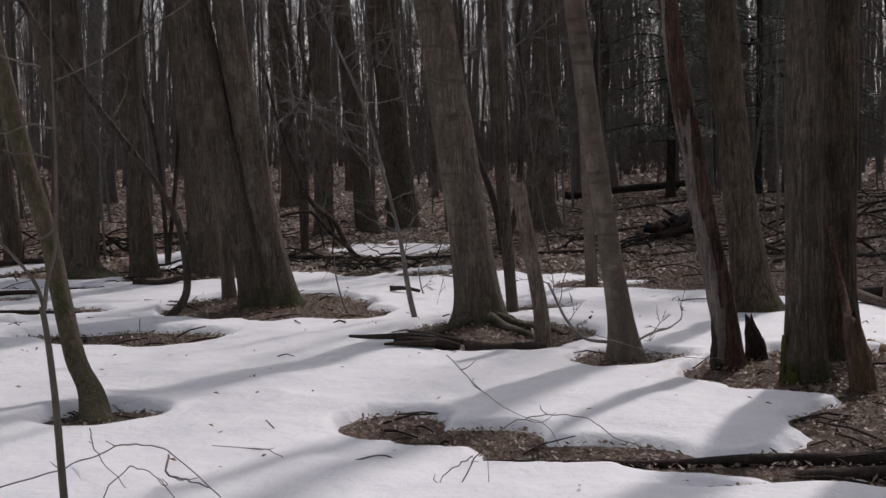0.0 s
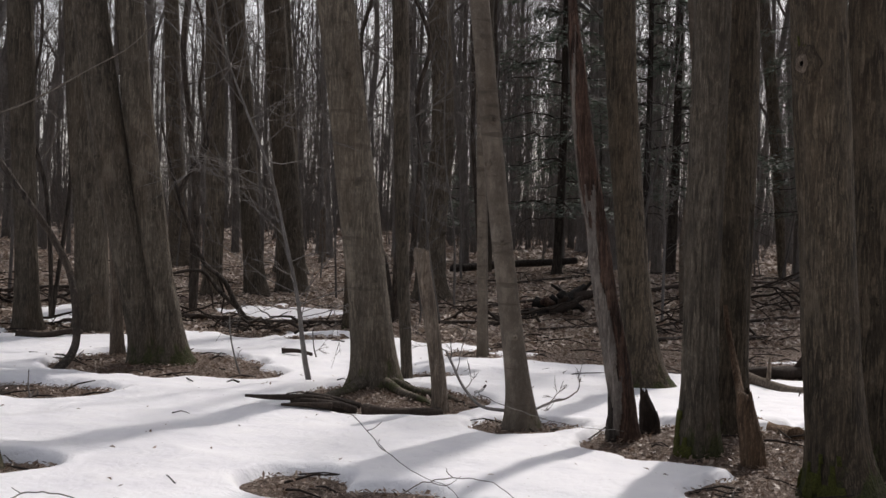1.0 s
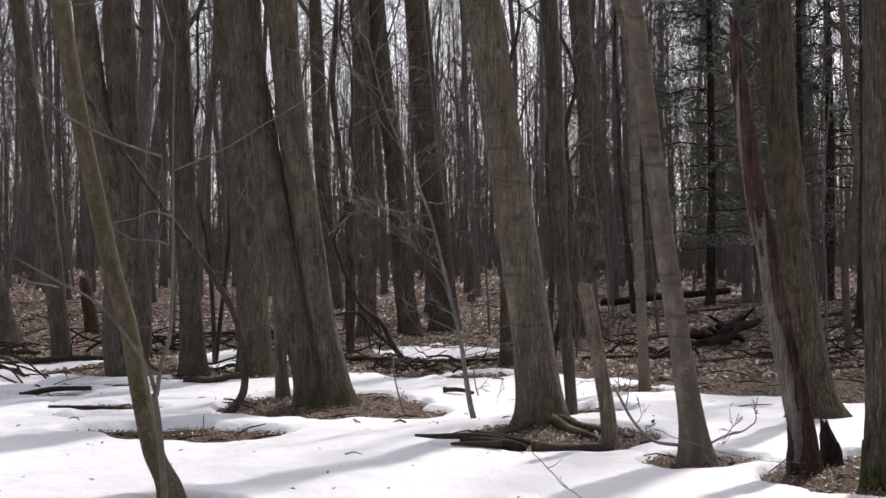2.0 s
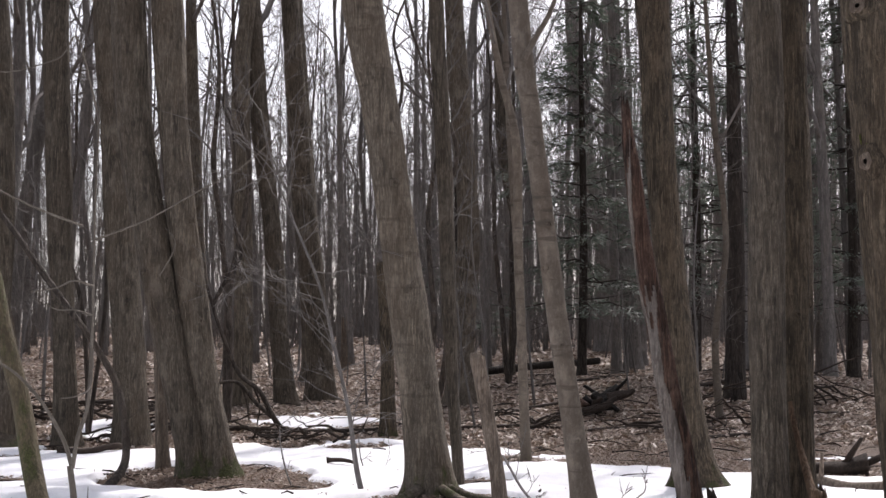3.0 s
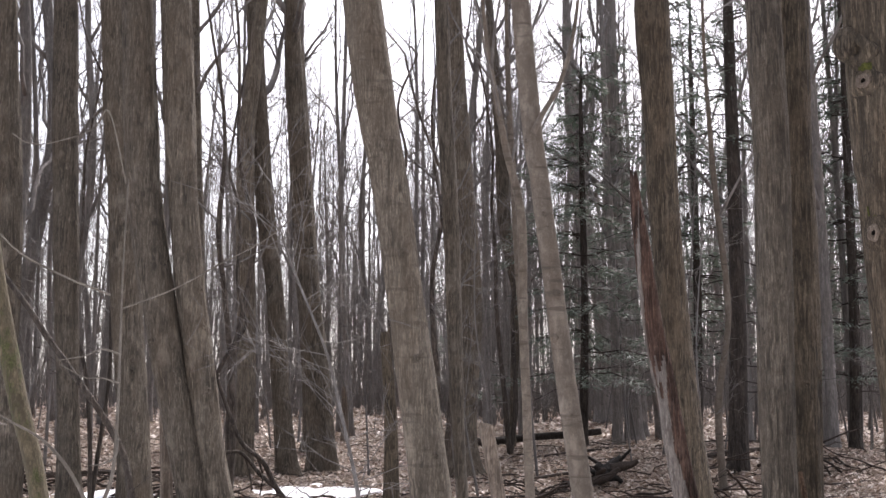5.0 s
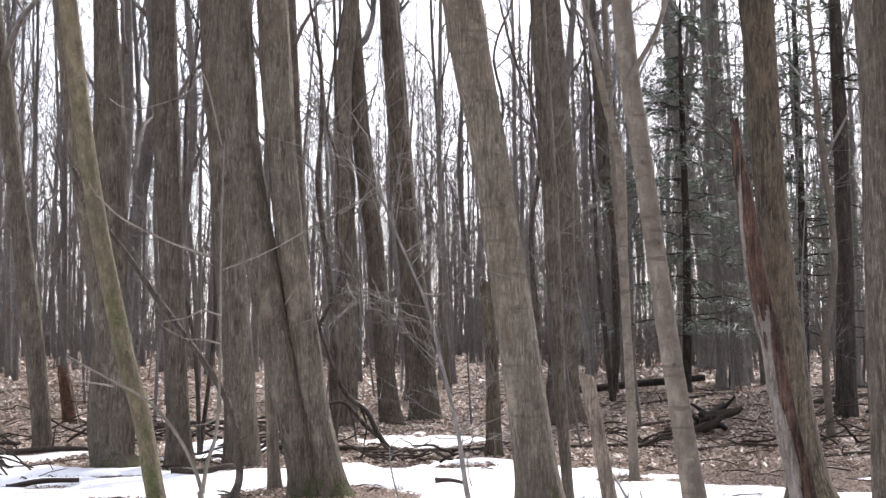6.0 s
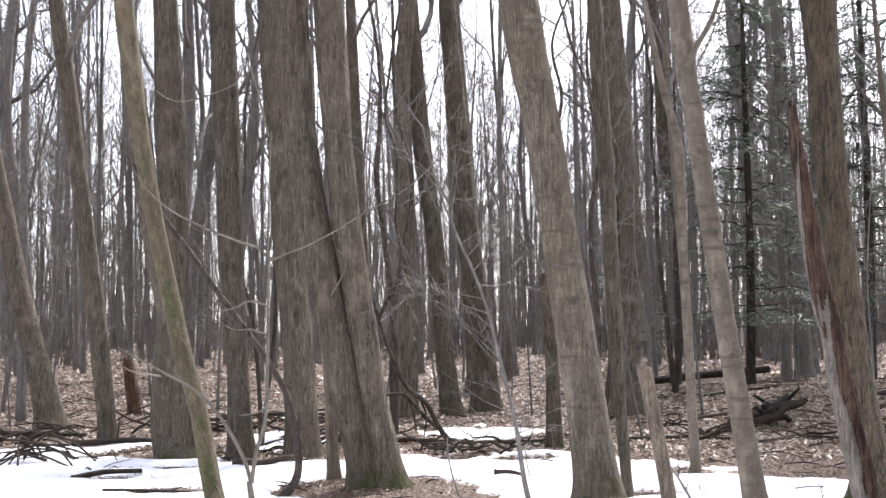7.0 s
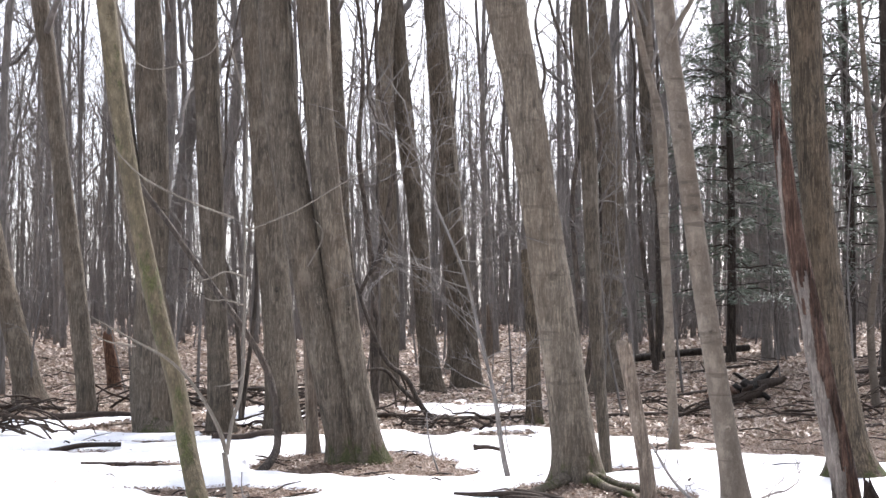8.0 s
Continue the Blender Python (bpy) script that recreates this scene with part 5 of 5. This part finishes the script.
# denser stand on the right
for _ in range(2000):
    if count >= 226:
        break
    y = 31 + 30 * rng.rand()
    x = rng.uniform(0.10, 0.52) * y
    if min((x - a) ** 2 + (y - b) ** 2 for a, b in placed) < 0.5:
        continue
    placed.append((x, y))
    ob = copy_thing(KINDS[rng.randint(len(KINDS))], pose(x, y, float(land(x, y)) - 0.05, 0, 0, rng.uniform(0, 360)))
    s = rng.uniform(0.6, 1.15)
    ob.scale = (s, s, rng.uniform(0.8, 1.15))
    count += 1
# and a few more on the left
for _ in range(2000):
    if count >= 240:
        break
    y = 22.5 + 17 * rng.rand()
    x = rng.uniform(-0.55, -0.22) * y
    if min((x - a) ** 2 + (y - b) ** 2 for a, b in placed) < 0.8:
        continue
    placed.append((x, y))
    ob = copy_thing(KINDS[(0, 2, 3, 5, 7)[rng.randint(5)]], pose(x, y, float(land(x, y)) - 0.05, 0, 0, rng.uniform(0, 360)))
    w = rng.uniform(0.8, 1.3)
    ob.scale = (w, w, rng.uniform(0.9, 1.2))
    count += 1
# trees beside and behind the path
for n in range(16):
    t = radians(70 + 220 * n / 15)
    d = 13 + 9 * rng.rand()
    x, y = d * math.sin(t), d * math.cos(t) + 4
    ob = copy_thing(KINDS[n % len(KINDS)], pose(x, y, float(land(x, y)) - 0.05, 0, 0, rng.uniform(0, 360)))
    ob.scale = (1.2, 1.2, 1.1)

# far woods: thin trunks and twigs up to the skyline
bag = Bag()
rng = np.random.RandomState(31)
N, BOUGHS, TWIGS = 1200, 8, 6
y = 56 + 78 * rng.rand(N)
x = rng.uniform(-0.56, 0.56, N) * y
h, r, g = rng.uniform(10, 17.5, N), rng.uniform(0.022, 0.10, N), land(x, y) - 0.1
z = np.array([0, 0.3, 0.65, 1.0])
axis = np.stack([x[:, None] + rng.normal(0, 0.5, (N, 1)) * z + rng.normal(0, 0.16, (N, 4)), y[:, None] + 0 * z, g[:, None] + h[:, None] * z], -1)
for k, (a, b) in enumerate(((1.1, 0.9), (0.9, 0.55), (0.55, 0.12))):
    sticks(bag, axis[:, k], axis[:, k + 1], r * a, r * b)
at = rng.uniform(0.10, 0.97, (N, BOUGHS))
start = np.stack([np.stack([np.interp(at[i], z, axis[i, :, c]) for c in range(3)], -1) for i in range(N)])
size = rng.uniform(1.2, 3.6, (N, BOUGHS, 1)) * (1.25 - 0.6 * at[..., None])
way = np.stack([rng.normal(0, 0.45, (N, BOUGHS)), rng.normal(0, 0.3, (N, BOUGHS)), rng.uniform(0.6, 1.1, (N, BOUGHS))], -1)
mid = start + way * size * 0.5 + rng.normal(0, 0.1, start.shape)
end = mid + (way + rng.normal(0, 0.28, way.shape)) * size * 0.5
thick = np.repeat(r * 0.3, BOUGHS)
sticks(bag, start, mid, thick, thick * 0.65)
sticks(bag, mid, end, thick * 0.65, 0.008)
s0 = rng.rand(N, BOUGHS, TWIGS, 1)
root = mid[:, :, None] * (1 - s0) + end[:, :, None] * s0
fork = np.stack([rng.normal(0, 0.5, s0.shape[:3]), rng.normal(0, 0.2, s0.shape[:3]), rng.uniform(0.25, 1.0, s0.shape[:3])], -1)
sticks(bag, root, root + fork * size[:, :, None] * 0.55, 0.014, 0.006)
# thickets between the far trunks
M = 800
y = 42 + 60 * rng.rand(M)
x = rng.uniform(-0.5, 0.55, M) * y
foot = np.stack([x, y, land(x, y) - 0.05], -1).repeat(10, 0) + rng.normal(0, 0.12, (10 * M, 3)) * [1, 1, 0]
tip = foot + np.stack([rng.normal(0, 0.5, 10 * M), rng.normal(0, 0.3, 10 * M), rng.uniform(0.8, 3.8, 10 * M)], -1)
knee = (foot + tip) / 2 + rng.normal(0, 0.12, foot.shape)
sticks(bag, foot, knee, 0.018, 0.012)
sticks(bag, knee, tip, 0.012, 0.005)
far_woods = tagged(new("far_woods", bag.mesh("far_woods", BARK_HAZE)), "distant dense bare woods up to the skyline", "woods", kind="stuff")

# undergrowth: thin bare saplings
rng = np.random.RandomState(44)
pole = stem("thin bare sapling in the undergrowth", [(0, 0, 0), (0.05, 0.02, 0.9), (-0.04, 0.0, 1.9), (0.1, 0.05, 3.2)], 0.016, 0.004, TWIG, 16, 45, group="saplings of the undergrowth", length=0.6, up=0.3)
pole2 = stem("thin bare sapling in the undergrowth", [(0, 0, 0), (-0.1, 0.02, 1.1), (-0.22, 0.0, 2.4), (-0.2, 0.05, 4.6)], 0.026, 0.006, TWIG, 18, 47, group="saplings of the undergrowth", length=0.9, up=0.35)
for n, k in ((0, pole), (1, pole2)):
    k.matrix_basis = pose(-3.1 + 6 * n, 22.0, float(land(-3.1 + 6 * n, 22.0)))
for n in range(90):
    y = 19.5 + 26 * rng.rand()
    x = rng.uniform(-0.42, 0.45) * y
    ob = copy_thing((pole, pole2)[n % 2], pose(x, y, float(land(x, y)) - 0.03, rng.normal(0, 5), rng.normal(0, 5), rng.uniform(0, 360)))
    s = rng.uniform(0.6, 1.5)
    ob.scale = (s, s, s)

# ---- leaf litter and small sticks ----
def litter(name, label, count, xr, yr, lo, hi, mat, seed):
    rng = np.random.RandomState(seed)
    x, y = rng.uniform(*xr, count), rng.uniform(*yr, count)
    ok = snow_depth(x, y) < np.where(rng.rand(count) < 0.0022, 0.2, 0.004)
    x, y = x[ok], y[ok]
    z = land(x, y) + np.maximum(snow_depth(x, y), 0) + rng.uniform(0.004, 0.03, len(x))
    turn, size = rng.uniform(0, 6.28, len(x)), rng.uniform(lo, hi, len(x))
    tilt = rng.normal(0, 0.38, (len(x), 2))
    a = np.stack([np.cos(turn), np.sin(turn), tilt[:, 0]], -1) * size[:, None]
    b = np.stack([-np.sin(turn), np.cos(turn), tilt[:, 1]], -1) * size[:, None] * rng.uniform(0.3, 0.5, len(x))[:, None]
    lift = np.stack([0 * x, 0 * x, size * rng.uniform(-0.1, 0.35, len(x))], -1)
    p = np.stack([x, y, z], -1)
    v = np.stack([p - a, p - a * 0.1 + b + lift, p + a, p - a * 0.1 - b + lift, ], 1).reshape(-1, 3)
    f = []
    for i in range(len(x)):
        k = 4 * i
        f += [(k, k + 1, k + 2), (k, k + 2, k + 3)]
    bag = Bag()
    bag.v, bag.f, bag.n = [v], f, len(v)
    return tagged(new(name, bag.mesh(name, mat, smooth=False)), label, "leaf litter", kind="stuff")


litter("leaf_litter", "curled brown dead leaves covering bare ground", 150000, (-6, 6), (5.5, 19), 0.010, 0.026, LEAF_WET, 3)
litter("leaf_litter", "curled brown dead leaves covering the rise", 130000, (-13, 14), (17, 33), 0.03, 0.07, LEAF, 5)
litter("leaf_litter", "brown dead leaves deep in the wood", 25000, (-22, 26), (33, 56), 0.06, 0.13, LEAF, 7)

bag = Bag()
rng = np.random.RandomState(77)
for n in range(1900):
    y = rng.uniform(6, 32)
    x = rng.uniform(-0.42, 0.46) * y
    dep = float(snow_depth(x, y))
    if dep > 0 and rng.rand() > (0.05 if x < -1.5 and y > 11 else 0.016):
        continue
    g = float(land(x, y)) + max(dep, 0) + 0.008
    turn, ln = rng.uniform(0, 6.28), rng.uniform(0.06, 0.45) * (0.5 if dep > 0 else 1 + y / 40)
    d = np.array([math.cos(turn), math.sin(turn), rng.uniform(-0.02, 0.2)]) * ln
    r = rng.uniform(0.003, 0.008) * (1 + y / 25)
    tube(bag, [(x, y, g), np.array([x, y, g + 0.02]) + d * 0.5 + rng.normal(0, 0.02, 3) * [1, 1, 0.2], np.array([x, y, g]) + d], [r, r * 0.8, r * 0.5], 4)
tagged(new("stick_litter", bag.mesh("stick_litter", WOOD_DARK)), "small dark sticks scattered on leaves and snow", "sticks", kind="stuff")
